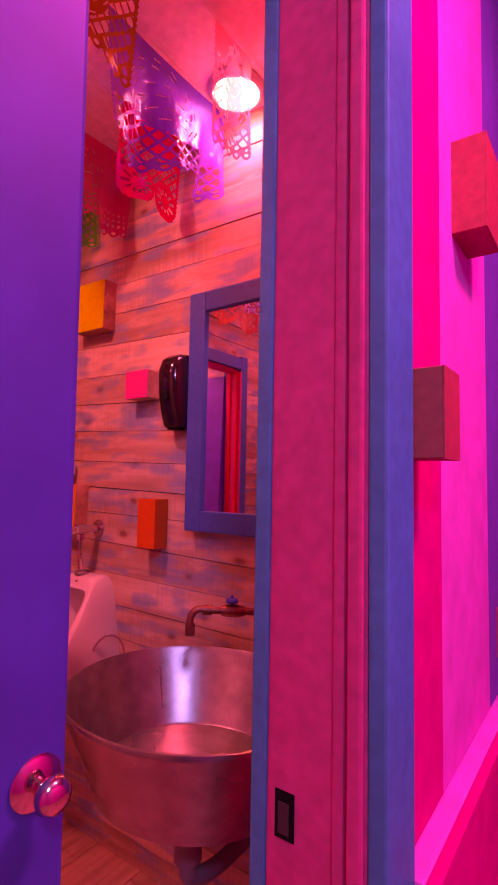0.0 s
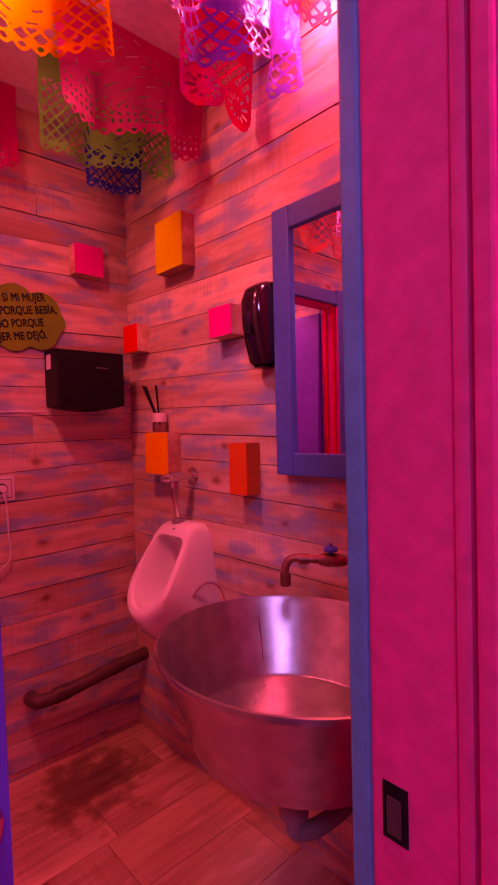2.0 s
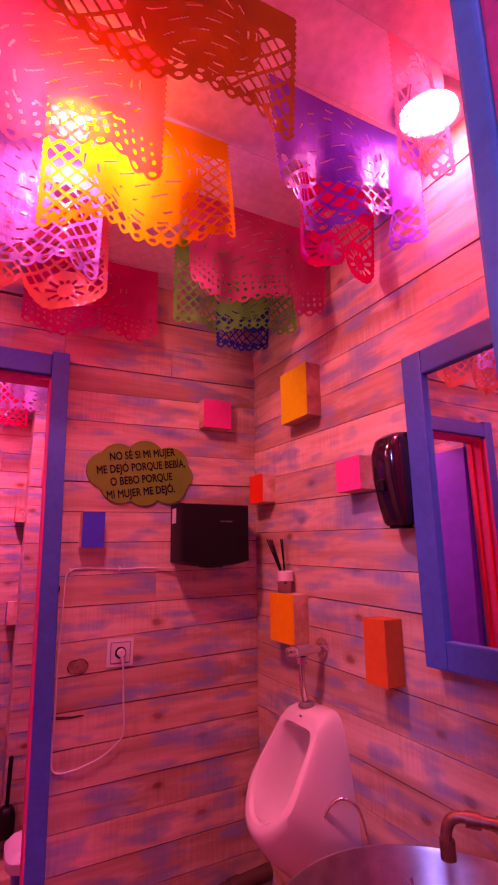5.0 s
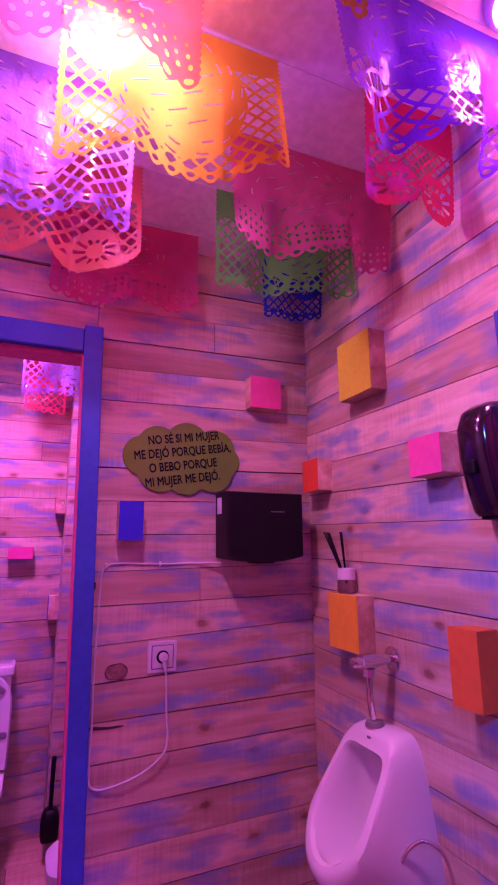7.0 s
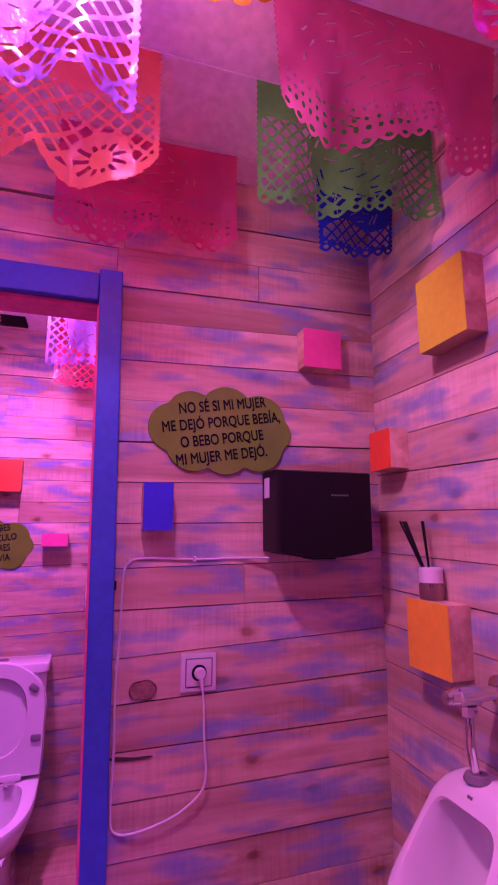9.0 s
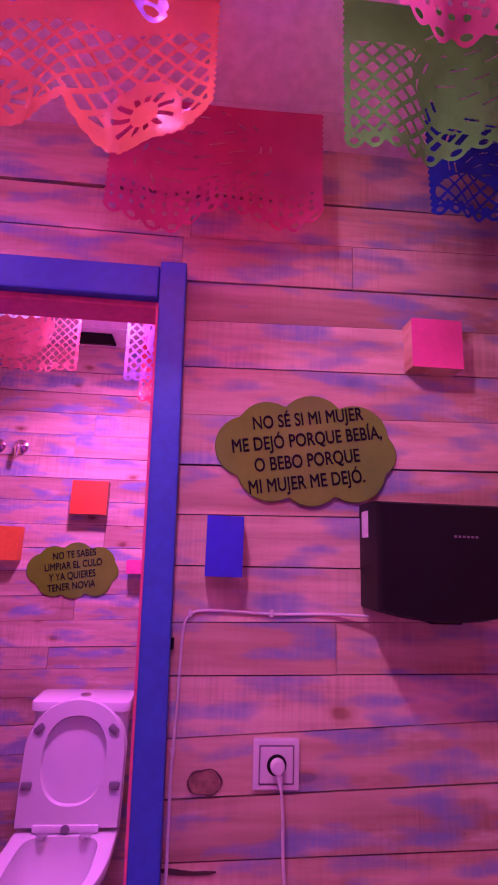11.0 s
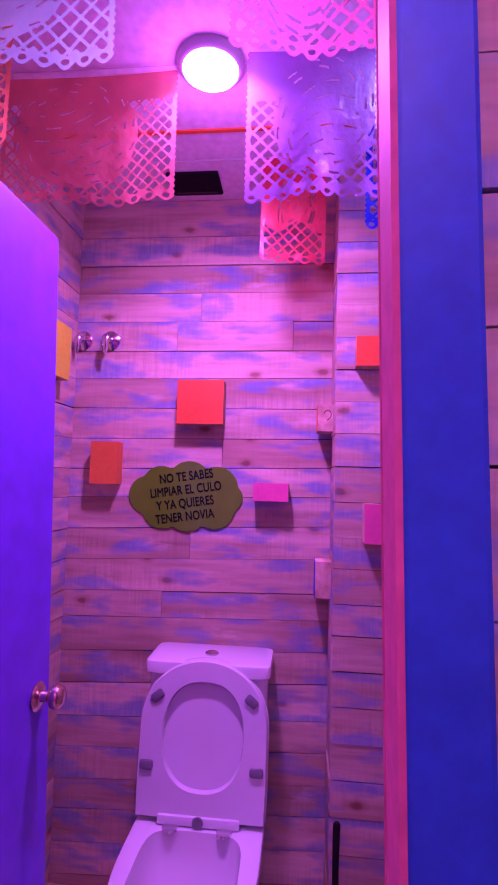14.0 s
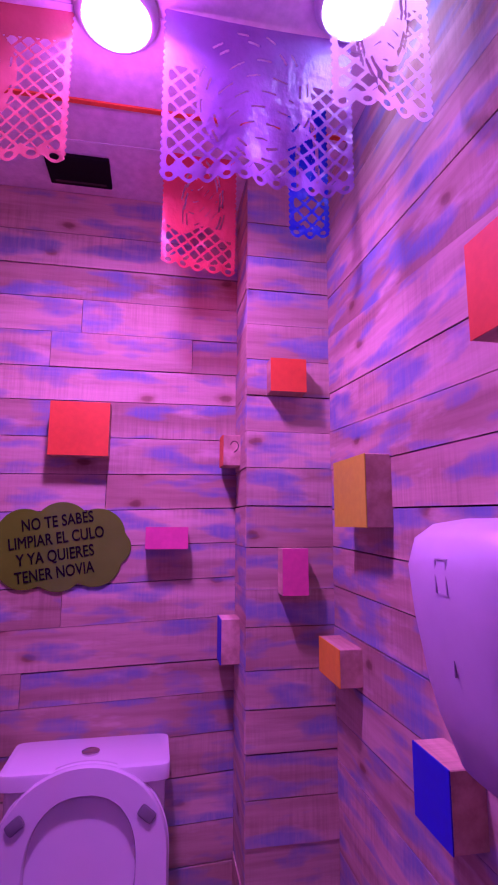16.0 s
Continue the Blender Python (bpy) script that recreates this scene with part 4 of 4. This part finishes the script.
flush = thing("flush_valve", "chrome push-button flush valve with a bent pipe into the urinal", "valve", at=(-1.475, NORTH, 1.028))
part("rosette", bm_lathe([(0, 0), (0.031, 0), (0.03, 0.006), (0.016, 0.010), (0, 0.010)], 32, m=pose(0, 0, 0, 90, 0, 0)), CHROME, flush, "", True)
part("barrel", bm_tube([(0, -0.008, 0), (0, -0.055, 0), (0, -0.058, 0), (0, -0.10, 0), (0, -0.102, 0), (0, -0.118, 0)], [0.013, 0.013, 0.018, 0.018, 0.014, 0.013], 20), CHROME, flush, "", True)
part("button", bm_lathe([(0, 0), (0.012, 0), (0.011, 0.010), (0, 0.012)], 20, m=Matrix.Translation((0, -0.117, 0)) @ pose(0, 0, 0, 90, 0, 0)), CHROME, flush, "", True)
pipe_down = part("pipe", bm_tube(curve_points([(0, -0.078, -0.012), (0, -0.078, -0.045), (-0.008, -0.072, -0.09), (-0.026, -0.050, -0.155)], 6), 0.0085, 14), CHROME, flush, "", True)
part("nut", bm_lathe([(0.009, 0), (0.015, 0), (0.015, 0.018), (0.009, 0.018)], 8, m=Matrix.Translation((0, -0.078, -0.034))), CHROME, pipe_down)
part("seal", bm_lathe([(0.009, 0.010), (0.020, 0.008), (0.024, 0.0), (0.024, -0.004), (0.009, -0.004)], 28, m=Matrix.Translation((-0.026, -0.049, -0.152))), GREY_PLASTIC, pipe_down, "", True)

# ---- trough sink made from a steel tub ----
SX, SY, SZ, SA, SB = -0.776, 0.855, 0.738, 0.298, 0.270
sink = thing("tub_sink", "galvanised steel washtub used as a sink, hung on the board wall", "sink", at=(SX, SY, 0))


def oval(k, z, n=64):
    return [(SA * k * math.cos(2 * math.pi * i / n), SB * k * math.sin(2 * math.pi * i / n), z) for i in range(n)]


tub = part("tub", bm_loft([oval(k, z) for k, z in ((0.73, 0.548), (0.765, 0.546), (0.772, 0.556), (1.0, SZ - 0.012), (1.018, SZ - 0.010), (1.024, SZ - 0.004), (1.018, SZ + 0.002), (1.0, SZ + 0.003), (0.985, SZ - 0.004),
                                             (0.768, 0.567), (0.750, 0.562), (0.3, 0.558), (0.10, 0.554))]), TIN, sink, "", True)
part("seam", bm_loft([[(math.cos(2.6 + a) * SA * k, math.sin(2.6 + a) * SB * k, z) for a, k in ((-0.010, r1), (0.010, r1), (0.010, r1 - 0.003), (-0.010, r1 - 0.003))] for r1, z in ((0.985, SZ - 0.006), (0.778, 0.575))]), TIN, tub, "riveted lap seam")
for a in (2.54, 2.57, 2.66):
    part("rivet", bm_lathe([(0.004, 0), (0.003, 0.002), (0, 0.0025)], 10, m=Matrix.Translation((math.cos(a) * SA * 0.95, math.sin(a) * SB * 0.95, SZ - 0.04)) @ pose(0, 0, 0, 0, 90, math.degrees(a) + 180)), DARK, tub)
part("drain", bm_lathe([(0.012, 0), (0.030, 0.0), (0.032, 0.004), (0.028, 0.007), (0.016, 0.004), (0.012, 0.002)], 28, m=Matrix.Translation((0.02, -0.03, 0.558))), CHROME, tub, "chrome drain", True)
part("trap", bm_lathe([(0, 0.552), (0.045, 0.552), (0.045, 0.50), (0.03, 0.455), (0.03, 0.40), (0, 0.395)], 24, m=Matrix.Translation((0.02, -0.03, 0))), GREY_PLASTIC, sink, "grey waste fitting", True)
part("waste_pipe", bm_tube(curve_points([(0.02, -0.03, 0.40), (0.02, -0.02, 0.36), (0.03, 0.06, 0.34), (0.03, NORTH - SY + 0.002, 0.34)], 6), 0.019, 14), GREY_PLASTIC, sink, "", True)
part("bracket", bm_box((-0.16, 0.10, 0.515), (-0.13, NORTH - SY, 0.548), 0.003), TIN, sink)
part("bracket", bm_box((0.14, 0.10, 0.515), (0.17, NORTH - SY, 0.548), 0.003), TIN, sink)

tap = thing("wall_tap", "copper pipe spout with a blue valve handle over the tub", "tap")
end, val = Vector((-0.805, 0.868, 0.905)), Vector((-0.735, 0.935, 0.900))
way = (val - end).normalized()
back = end + way * ((NORTH - end.y) / way.y)
part("spout", bm_tube(curve_points([end - Vector((0, 0, 0.055)), end - Vector((0, 0, 0.02)), end + way * 0.015, end + way * 0.05, val], 6), 0.0085, 14), COPPER, tap, "", True)
part("collar", bm_tube([end - Vector((0, 0, 0.058)), end - Vector((0, 0, 0.032))], 0.0115, 14), COPPER, tap, "", True)
part("collar", bm_tube([end + way * 0.028, end + way * 0.05], 0.0115, 14), COPPER, tap, "", True)
part("valve_body", bm_tube([val - way * 0.025, val - way * 0.012, val + way * 0.012, val + way * 0.03], [0.0115, 0.0145, 0.0145, 0.0115], 14), COPPER, tap, "", True)
part("supply_pipe", bm_tube([val + way * 0.02, back], 0.0085, 14), COPPER, tap, "", True)
part("handle", bm_lathe([(0, 0.012), (0.006, 0.012), (0.006, 0.024), (0.019, 0.026), (0.021, 0.032), (0.017, 0.038), (0.004, 0.040), (0.004, 0.048), (0, 0.048)], 12, m=Matrix.Translation(val) @ Matrix.Scale(0.75, 4)), BLUE_KNOB, tap, "blue handle", True)

hose = thing("supply_hose", "thin braided metal hose looping up beside the urinal", "hose")
part("hose", bm_tube(curve_points([(-1.353, 1.06, 0.52), (-1.366, 1.03, 0.62), (-1.353, 1.035, 0.672), (-1.327, 1.06, 0.702), (-1.302, 1.09, 0.686), (-1.292, 1.11, 0.62), (-1.292, NORTH, 0.56)], 7), 0.0042, 10), CHROME, hose, "", True)

pipe = thing("waste_pipe", "brown waste pipe along the foot of the board wall", "pipe")
part("tube", bm_tube(curve_points([(WEST, 0.700, 0.268), (WEST + 0.045, 0.703, 0.268), (WEST + 0.06, 0.73, 0.268), (WEST + 0.062, 0.81, 0.273), (WEST + 0.062, 1.0, 0.295), (WEST + 0.062, NORTH, 0.308)], 6), 0.024, 16), BROWN_PIPE, pipe, "", True)
part("collar", bm_tube([(WEST + 0.061, 0.76, 0.270), (WEST + 0.062, 0.81, 0.273)], 0.028, 16), BROWN_PIPE, pipe, "", True)
part("collar", bm_tube([(WEST + 0.062, 0.985, 0.293), (WEST + 0.062, 1.02, 0.297)], 0.0275, 16), BROWN_PIPE, pipe, "", True)

# ---- cubicle things ----
TY = 0.049
toilet = thing("toilet", "white porcelain close-coupled toilet with seat and lid raised", "toilet", at=(BACK, TY, 0))
part("cistern", bm_loft([superellipse(0.09, 0, z, a, b, 7, 56) for z, a, b in ((0.372, 0.080, 0.165), (0.45, 0.082, 0.172), (0.60, 0.084, 0.176), (0.752, 0.086, 0.178))]), PORCELAIN, toilet, "", True)
cap = part("cistern_lid", bm_loft([superellipse(0.092, 0, z, a, b, 12, 72) for z, a, b in ((0.753, 0.089, 0.182), (0.756, 0.092, 0.186), (0.783, 0.092, 0.187), (0.788, 0.090, 0.185), (0.790, 0.084, 0.179))]), PORCELAIN, toilet, "", True)
part("flush_button", bm_lathe([(0, 0.790), (0.021, 0.790), (0.021, 0.794), (0.017, 0.796), (0, 0.7955)], 28, m=Matrix.Translation((0.095, 0, 0))), CHROME, cap, "chrome flush button", True)


def bowl_ring(z, x0, x1, half, p=2.4):
    return superellipse((x0 + x1) / 2, 0, z, (x1 - x0) / 2, half, p, 56, 6)


bowl = part("bowl", bm_loft([bowl_ring(*r) for r in ((0.0, 0.06, 0.50, 0.115), (0.02, 0.06, 0.50, 0.112), (0.12, 0.05, 0.47, 0.108), (0.22, 0.04, 0.52, 0.130), (0.28, 0.02, 0.60, 0.162), (0.337, 0.01, 0.655, 0.178), (0.364, 0.01, 0.664, 0.182), (0.374, 0.015, 0.660, 0.178), (0.377, 0.03, 0.645, 0.166))]), PORCELAIN, toilet, "", True)
bm = bmesh.new()
bm_loft([superellipse(0.44, 0, z, a, b, 2.6, 48, 5.0) for z, a, b in ((0.14, 0.05, 0.04), (0.18, 0.10, 0.08), (0.26, 0.150, 0.115), (0.325, 0.168, 0.126), (0.35, 0.172, 0.129), (0.41, 0.178, 0.134))], bm=bm)
carve(bowl, part("cutter", bm, PORCELAIN, toilet))
lean = Matrix.Translation((0.235, 0, 0.384)) @ pose(0, 0, 0, 0, -7, 0)


def upright(x, k, top=0.423, half=0.187, low=0.008):
    """The outline of seat or lid, standing."""
    out = []
    for i in range(57):
        t = math.pi * i / 56
        out.append((x, half * k * math.cos(t), 0.238 + (top - 0.238) * k * math.sin(t) ** 0.92))
    return [(x, half * k * 0.985, low)] + [(x, half * k, 0.09)] + out + [(x, -half * k, 0.09)] + [(x, -half * k * 0.985, low)]


lid = part("lid", bm_loft([upright(x, k) for x, k in ((-0.030, 0.96), (-0.024, 1.0), (-0.014, 1.0), (-0.010, 0.98))]), PORCELAIN, toilet, "raised lid", True)
lid.matrix_local = lean
outer = [upright(x, k) for x, k in ((-0.008, 0.985), (0.004, 0.985), (0.010, 0.965))]
seat = part("seat", bm_loft(outer), PORCELAIN, toilet, "raised seat ring", True)
seat.matrix_local = lean
bm = bmesh.new()
bm_loft([[(x, 0.115 * k * math.copysign(abs(math.cos(t)) ** 0.85, math.cos(t)), 0.218 + 0.143 * k * math.copysign(abs(math.sin(t)) ** 0.85, math.sin(t))) for t in [2 * math.pi * i / 56 for i in range(56)]] for x, k in ((-0.02, 0.98), (0.004, 1.0), (0.02, 1.05))], bm=bm)
cutter = part("cutter", bm, PORCELAIN, toilet)
cutter.matrix_local = lean
carve(seat, cutter)
for y, z, tip in ((-0.136, 0.320, -38), (0.136, 0.320, 38), (-0.156, 0.138, 0), (0.156, 0.138, 0)):
    rubber = part("bumper", bm_box((0.0, -0.019, -0.0125), (0.011, 0.019, 0.0125), 0.007), GREY_PLASTIC, seat, "grey rubber bumper", True)
    rubber.matrix_local = Matrix.Translation((0.008, y, z)) @ pose(0, 0, 0, -tip, 0, 0)
h = part("hinge_bar", bm_box((0.0, -0.115, -0.006), (0.020, 0.115, 0.018), 0.006), PORCELAIN, toilet, "", True)
h.matrix_local = lean
h = part("hinge_button", bm_lathe([(0, 0), (0.016, 0), (0.015, 0.004), (0, 0.005)], 20, m=Matrix.Translation((0.020, 0, 0.006)) @ pose(0, 0, 0, 0, 90, 0)), GREY_PLASTIC, toilet, "", True)
h.matrix_local = lean
for y in (-0.075, 0.075):
    part("hinge_cap", bm_lathe([(0, 0.376), (0.022, 0.376), (0.021, 0.383), (0, 0.385)], 24, m=Matrix.Translation((0.262, y, 0))), CHROME, toilet, "", True)

brush = thing("toilet_brush", "black toilet brush in a holder fixed to the corner column", "toilet brush", at=(-2.990, 0.425, 0.082))
part("holder", bm_loft([superellipse(0, 0, z, a, a * 0.92, 3.2, 32) for z, a in ((0, 0.030), (0.004, 0.037), (0.02, 0.041), (0.075, 0.042), (0.10, 0.038), (0.118, 0.028), (0.122, 0.020))]), BLACK_PLASTIC, brush, "", True)
part("bracket", bm_box((-0.052, -0.02, 0.04), (-0.034, 0.02, 0.09), 0.003), BLACK_PLASTIC, brush)
part("handle", bm_tube([(0, 0, 0.11), (0, 0, 0.20), (0.001, 0.001, 0.30), (0.002, 0.002, 0.322), (0.002, 0.002, 0.327)], [0.009, 0.009, 0.010, 0.010, 0.006], 14), BLACK_PLASTIC, brush, "", True)
waste = thing("waste_bin", "small blue plastic bin with a sloping white lid on the floor", "bin", at=(-2.50, 0.505, 0))
part("body", bm_loft([superellipse(0, 0, z, a, a, 3.5, 36) for z, a in ((0.0, 0.070), (0.006, 0.074), (0.20, 0.092), (0.21, 0.092))]), BLUE_KNOB, waste, "blue plastic body", True)
part("lid", bm_loft([superellipse(0.0, 0, z, a, a, 4, 36) for z, a in ((0.205, 0.112), (0.212, 0.115), (0.240, 0.115), (0.262, 0.095), (0.268, 0.07))]), WHITE_PLASTIC, waste, "white lid", True)

taps = thing("stop_valves", "pair of chrome stop valves on the cubicle wall", "valve", at=(BACK, -0.409, 1.800))
for y in (-0.050, 0.050):
    part("rosette", bm_lathe([(0, 0), (0.035, 0), (0.034, 0.008), (0.020, 0.016), (0.012, 0.018), (0.012, 0.035), (0, 0.035)], 28, m=Matrix.Translation((0, y, 0)) @ pose(0, 0, 0, 0, 90, 0)), CHROME, taps, "", True)
    part("lever", bm_tube([(0.030, y, 0.0), (0.045, y, -0.005), (0.052, y, -0.025), (0.050, y, -0.055)], [0.012, 0.014, 0.010, 0.006], 14), CHROME, taps, "", True)

paper = thing("paper_dispenser", "large white plastic paper towel dispenser on the cubicle wall", "dispenser", at=(-2.30, CUB_N, 1.20))
rings = []
for z, w, d in ((-0.168, 0.090, 0.070), (-0.158, 0.106, 0.086), (-0.10, 0.122, 0.108), (-0.06, 0.130, 0.118), (0.02, 0.138, 0.132), (0.08, 0.140, 0.138), (0.115, 0.130, 0.130), (0.133, 0.110, 0.108), (0.140, 0.08, 0.07)):
    rings.append([(w * math.copysign(abs(math.cos(t)) ** 0.6, math.cos(t)), -d * max(0, math.sin(t)) ** 0.55, z) for t in [math.pi * i / 28 for i in range(29)]])
cover = part("cover", bm_loft(rings), WHITE_PLASTIC, paper, "", True)
for lo, hi in (((-0.012, -0.1374, 0.055), (-0.010, -0.132, 0.092)), ((0.010, -0.1374, 0.055), (0.012, -0.132, 0.092)), ((-0.012, -0.1358, 0.053), (0.012, -0.132, 0.055)), ((-0.012, -0.1362, 0.092), (0.012, -0.132, 0.094))):
    part("level_mark", bm_box(lo, hi), PALE_MARK, cover)
part("lock_slot", bm_box((-0.001, -0.1255, -0.035), (0.001, -0.115, -0.012)), GREY_PLASTIC, cover)
part("paper_end", bm_box((-0.02, -0.03, -0.185), (0.02, -0.015, -0.14), 0.003), WHITE_PLASTIC, paper)

# ---- a loose knot and a split board end in the board wall ----
ring = [(WEST + 0.0046, 0.503 + 0.030 * math.cos(2 * math.pi * i / 28), 0.973 + (0.021 + 0.002 * math.sin(3 + i)) * math.sin(2 * math.pi * i / 28)) for i in range(29)]
disc = [[(WEST + x + 0.0012, 0.503 + 0.030 * k * math.cos(2 * math.pi * i / 28), 0.973 + (0.021 + 0.002 * math.sin(3 + i)) * k * math.sin(2 * math.pi * i / 28)) for i in range(28)] for x, k in ((-0.0005, 1.0), (0.0036, 0.99))]
part("knot", bm_loft(disc), plain("dark_knot_wood", (0.24, 0.14, 0.10), 0.75, grain=0.35, size=90), wall_west, "dark round knot")
part("knot_ring", bm_tube(ring, [0.0013 + 0.0006 * math.sin(i * 0.9) for i in range(29)], 6), BROWN_PIPE, wall_west)
split = [(0.430, 0.838, 0.004), (0.452, 0.836, 0.009), (0.47, 0.834, 0.008), (0.492, 0.8325, 0.006), (0.512, 0.833, 0.006), (0.530, 0.834, 0.002)]
part("split", bm_loft([[(WEST + 0.0020, y, z - k / 2), (WEST + 0.0034, y, z - k / 2), (WEST + 0.0034, y, z + k / 2), (WEST + 0.0020, y, z + k / 2)] for y, z, k in split]), DARK, wall_west)

# ---- boards, last ----
def board(parent, m, length, low, high, mat, thick=0.013):
    """A board with its foot at low (left, right) and its top at high."""
    bm = bm_box((0, 0, 0), (length, thick, 1))
    for v in bm.verts:
        k = v.co.x / length
        v.co.z = (high[0] + (high[1] - high[0]) * k) if v.co.z > 0.5 else (low[0] + (low[1] - low[0]) * k)
    base = (low[0] + low[1]) / 2
    bmesh.ops.translate(bm, vec=(0, 0, -base), verts=bm.verts)
    ob = part("board", bm, mat, parent)
    ob.matrix_world = m @ Matrix.Translation((0, 0, base))
    return ob


def clad(parent, origin, turn, length, seams, seed, gap=None, joints=(), ends=None):
    """Rows of boards along local x from origin; the face is local -y. seams: height of each joint at both ends;
    joints: (x, z) of butt joints; gap: (x0, x1, z1), an opening; ends: the x that the seam heights hold at."""
    r = random.Random(seed)
    base = pose(*origin, 0, 0, turn)
    e0, e1 = ends or (0.0, length)

    def level(seam, x):
        k = max(0.0, (x - e0) / (e1 - e0))
        return min(CEIL, max(0.0, seam[0] + (seam[1] - seam[0]) * k))

    rows = [(CEIL, CEIL)] + list(seams)
    while max(rows[-1]) > 0.0:
        rows.append((rows[-1][0] - 0.1, rows[-1][1] - 0.1))
    for top, foot in zip(rows, rows[1:]):
        mid = (top[0] + foot[0]) / 2
        spans = [(0.0, length)]
        if gap and foot[0] < gap[2] - 0.01:
            spans = [(0.0, gap[0]), (gap[1], length)]
        for a, b in spans:
            if b - a < 0.02:
                continue
            known = sorted(x for x, z in joints if a + 0.03 < x < b - 0.03 and abs(z - mid) < 0.045)
            cuts = [a] + known + [b]
            for c0, c1 in zip(cuts, cuts[1:]):
                out, tip = r.uniform(0.0, 0.004), r.uniform(-0.0005, 0.0005)
                slit = r.choice((0.0008, 0.0010, 0.0013, 0.0018, 0.0026))
                low = [level(foot, c) + 0.0008 + tip for c in (c0, c1)]
                high = [level(top, c) - slit + tip for c in (c0, c1)]
                if min(high) - max(low) > 0.012:
                    board(parent, base @ Matrix.Translation((c0 + 0.0008, -out, 0)), c1 - c0 - 0.0016, low, high, WOOD)


clad(wall_west, (WEST, SOUTH, 0), 90, NORTH - SOUTH,
     [(2.150, 2.165), (2.046, 2.066), (1.942, 1.958), (1.850, 1.872), (1.745, 1.766), (1.643, 1.663), (1.540, 1.558), (1.441, 1.458), (1.344, 1.354), (1.240, 1.256), (1.147, 1.160),
      (1.040, 1.079), (0.944, 0.974), (0.848, 0.864), (0.745, 0.765), (0.632, 0.650), (0.532, 0.548), (0.43, 0.445), (0.33, 0.345), (0.232, 0.222), (0.13, 0.12)],
     1, (CY0 - 0.016 - SOUTH, CY1 + 0.016 - SOUTH, 1.884), [(0.416 - SOUTH, 2.10), (0.400 - SOUTH, 1.995), (0.780 - SOUTH, 1.995), (0.741 - SOUTH, 1.195)], ends=(0.42 - SOUTH, NORTH - SOUTH))
clad(wall_north, (WEST, NORTH, 0), 0, EAST_IN - WEST,
     [(2.225, 2.19), (2.130, 2.08), (1.998, 1.975), (1.896, 1.886), (1.796, 1.775), (1.690, 1.655), (1.577, 1.545), (1.482, 1.430), (1.382, 1.335), (1.272, 1.235), (1.182, 1.140), (1.090, 1.065),
      (0.996, 0.950), (0.890, 0.860), (0.785, 0.765), (0.68, 0.66), (0.58, 0.56)], 2)
BACK_ROWS = [(2.172, 2.172), (2.069, 2.069), (1.971, 1.971), (1.868, 1.870), (1.764, 1.768), (1.666, 1.674), (1.564, 1.570), (1.457, 1.470), (1.353, 1.376), (1.255, 1.279), (1.148, 1.184),
             (1.045, 1.079), (0.942, 0.968), (0.855, 0.884), (0.743, 0.784), (0.637, 0.685), (0.53, 0.57), (0.43, 0.472), (0.33, 0.377), (0.235, 0.282), (0.13, 0.18)]
clad(wall_back, (BACK, CUB_S, 0), 90, COL_Y - CUB_S, BACK_ROWS, 3, None,
     [(-0.042 - CUB_S, 1.92), (-0.122 - CUB_S, 1.816), (0.276 - CUB_S, 1.816), (0.047 - CUB_S, 1.405), (-0.053 - CUB_S, 1.097), (-0.141 - CUB_S, 0.898)])
clad(wall_cubicle_north, (BACK, CUB_N, 0), 0, WEST - 0.07 - BACK,
     [(2.19, 2.12), (2.075, 2.00), (1.962, 1.888), (1.852, 1.735), (1.690, 1.612), (1.583, 1.524), (1.475, 1.45), (1.372, 1.352), (1.278, 1.25), (1.178, 1.165), (1.078, 1.075), (0.960, 0.99)], 4)
clad(wall_cubicle_south, (WEST - 0.07, CUB_S, 0), 180, WEST - 0.07 - BACK, [(a, a) for a, b in BACK_ROWS], 5)
COLUMN_ROWS = [(z, z) for z in (2.160, 2.061, 1.964, 1.865, 1.765, 1.667, 1.570, 1.475, 1.377, 1.272, 1.168, 1.079, 0.978, 0.889, 0.79)]
clad(column, (COL_X, COL_Y, 0), 90, CUB_N - COL_Y, COLUMN_ROWS, 6)
clad(column, (BACK, COL_Y, 0), 0, COL_X - BACK, COLUMN_ROWS, 7)
r = random.Random(9)
x = BACK
while x < EAST_OUT:
    y = SOUTH - r.uniform(0.0, 0.6)
    while y < NORTH:
        a, b = max(y, SOUTH), min(y + 0.62, NORTH)
        if b - a > 0.03:
            bm = bm_box((0, 0, -0.008), (b - a - 0.0016, 0.1984, 0), 0.0006, 1)
            ob = part("floor_plank", bm, FLOOR, floor)
            ob.matrix_world = pose(x + 0.1984, a, 0, 0, 0, 90)
        y += 0.62
    x += 0.2
tagged(part("floor_hall", bm_box((EAST_OUT, HALL_S, -0.008), (HALL_X, HALL_N, 0)), FLOOR), "worn corridor floor", "floor", kind="structure")
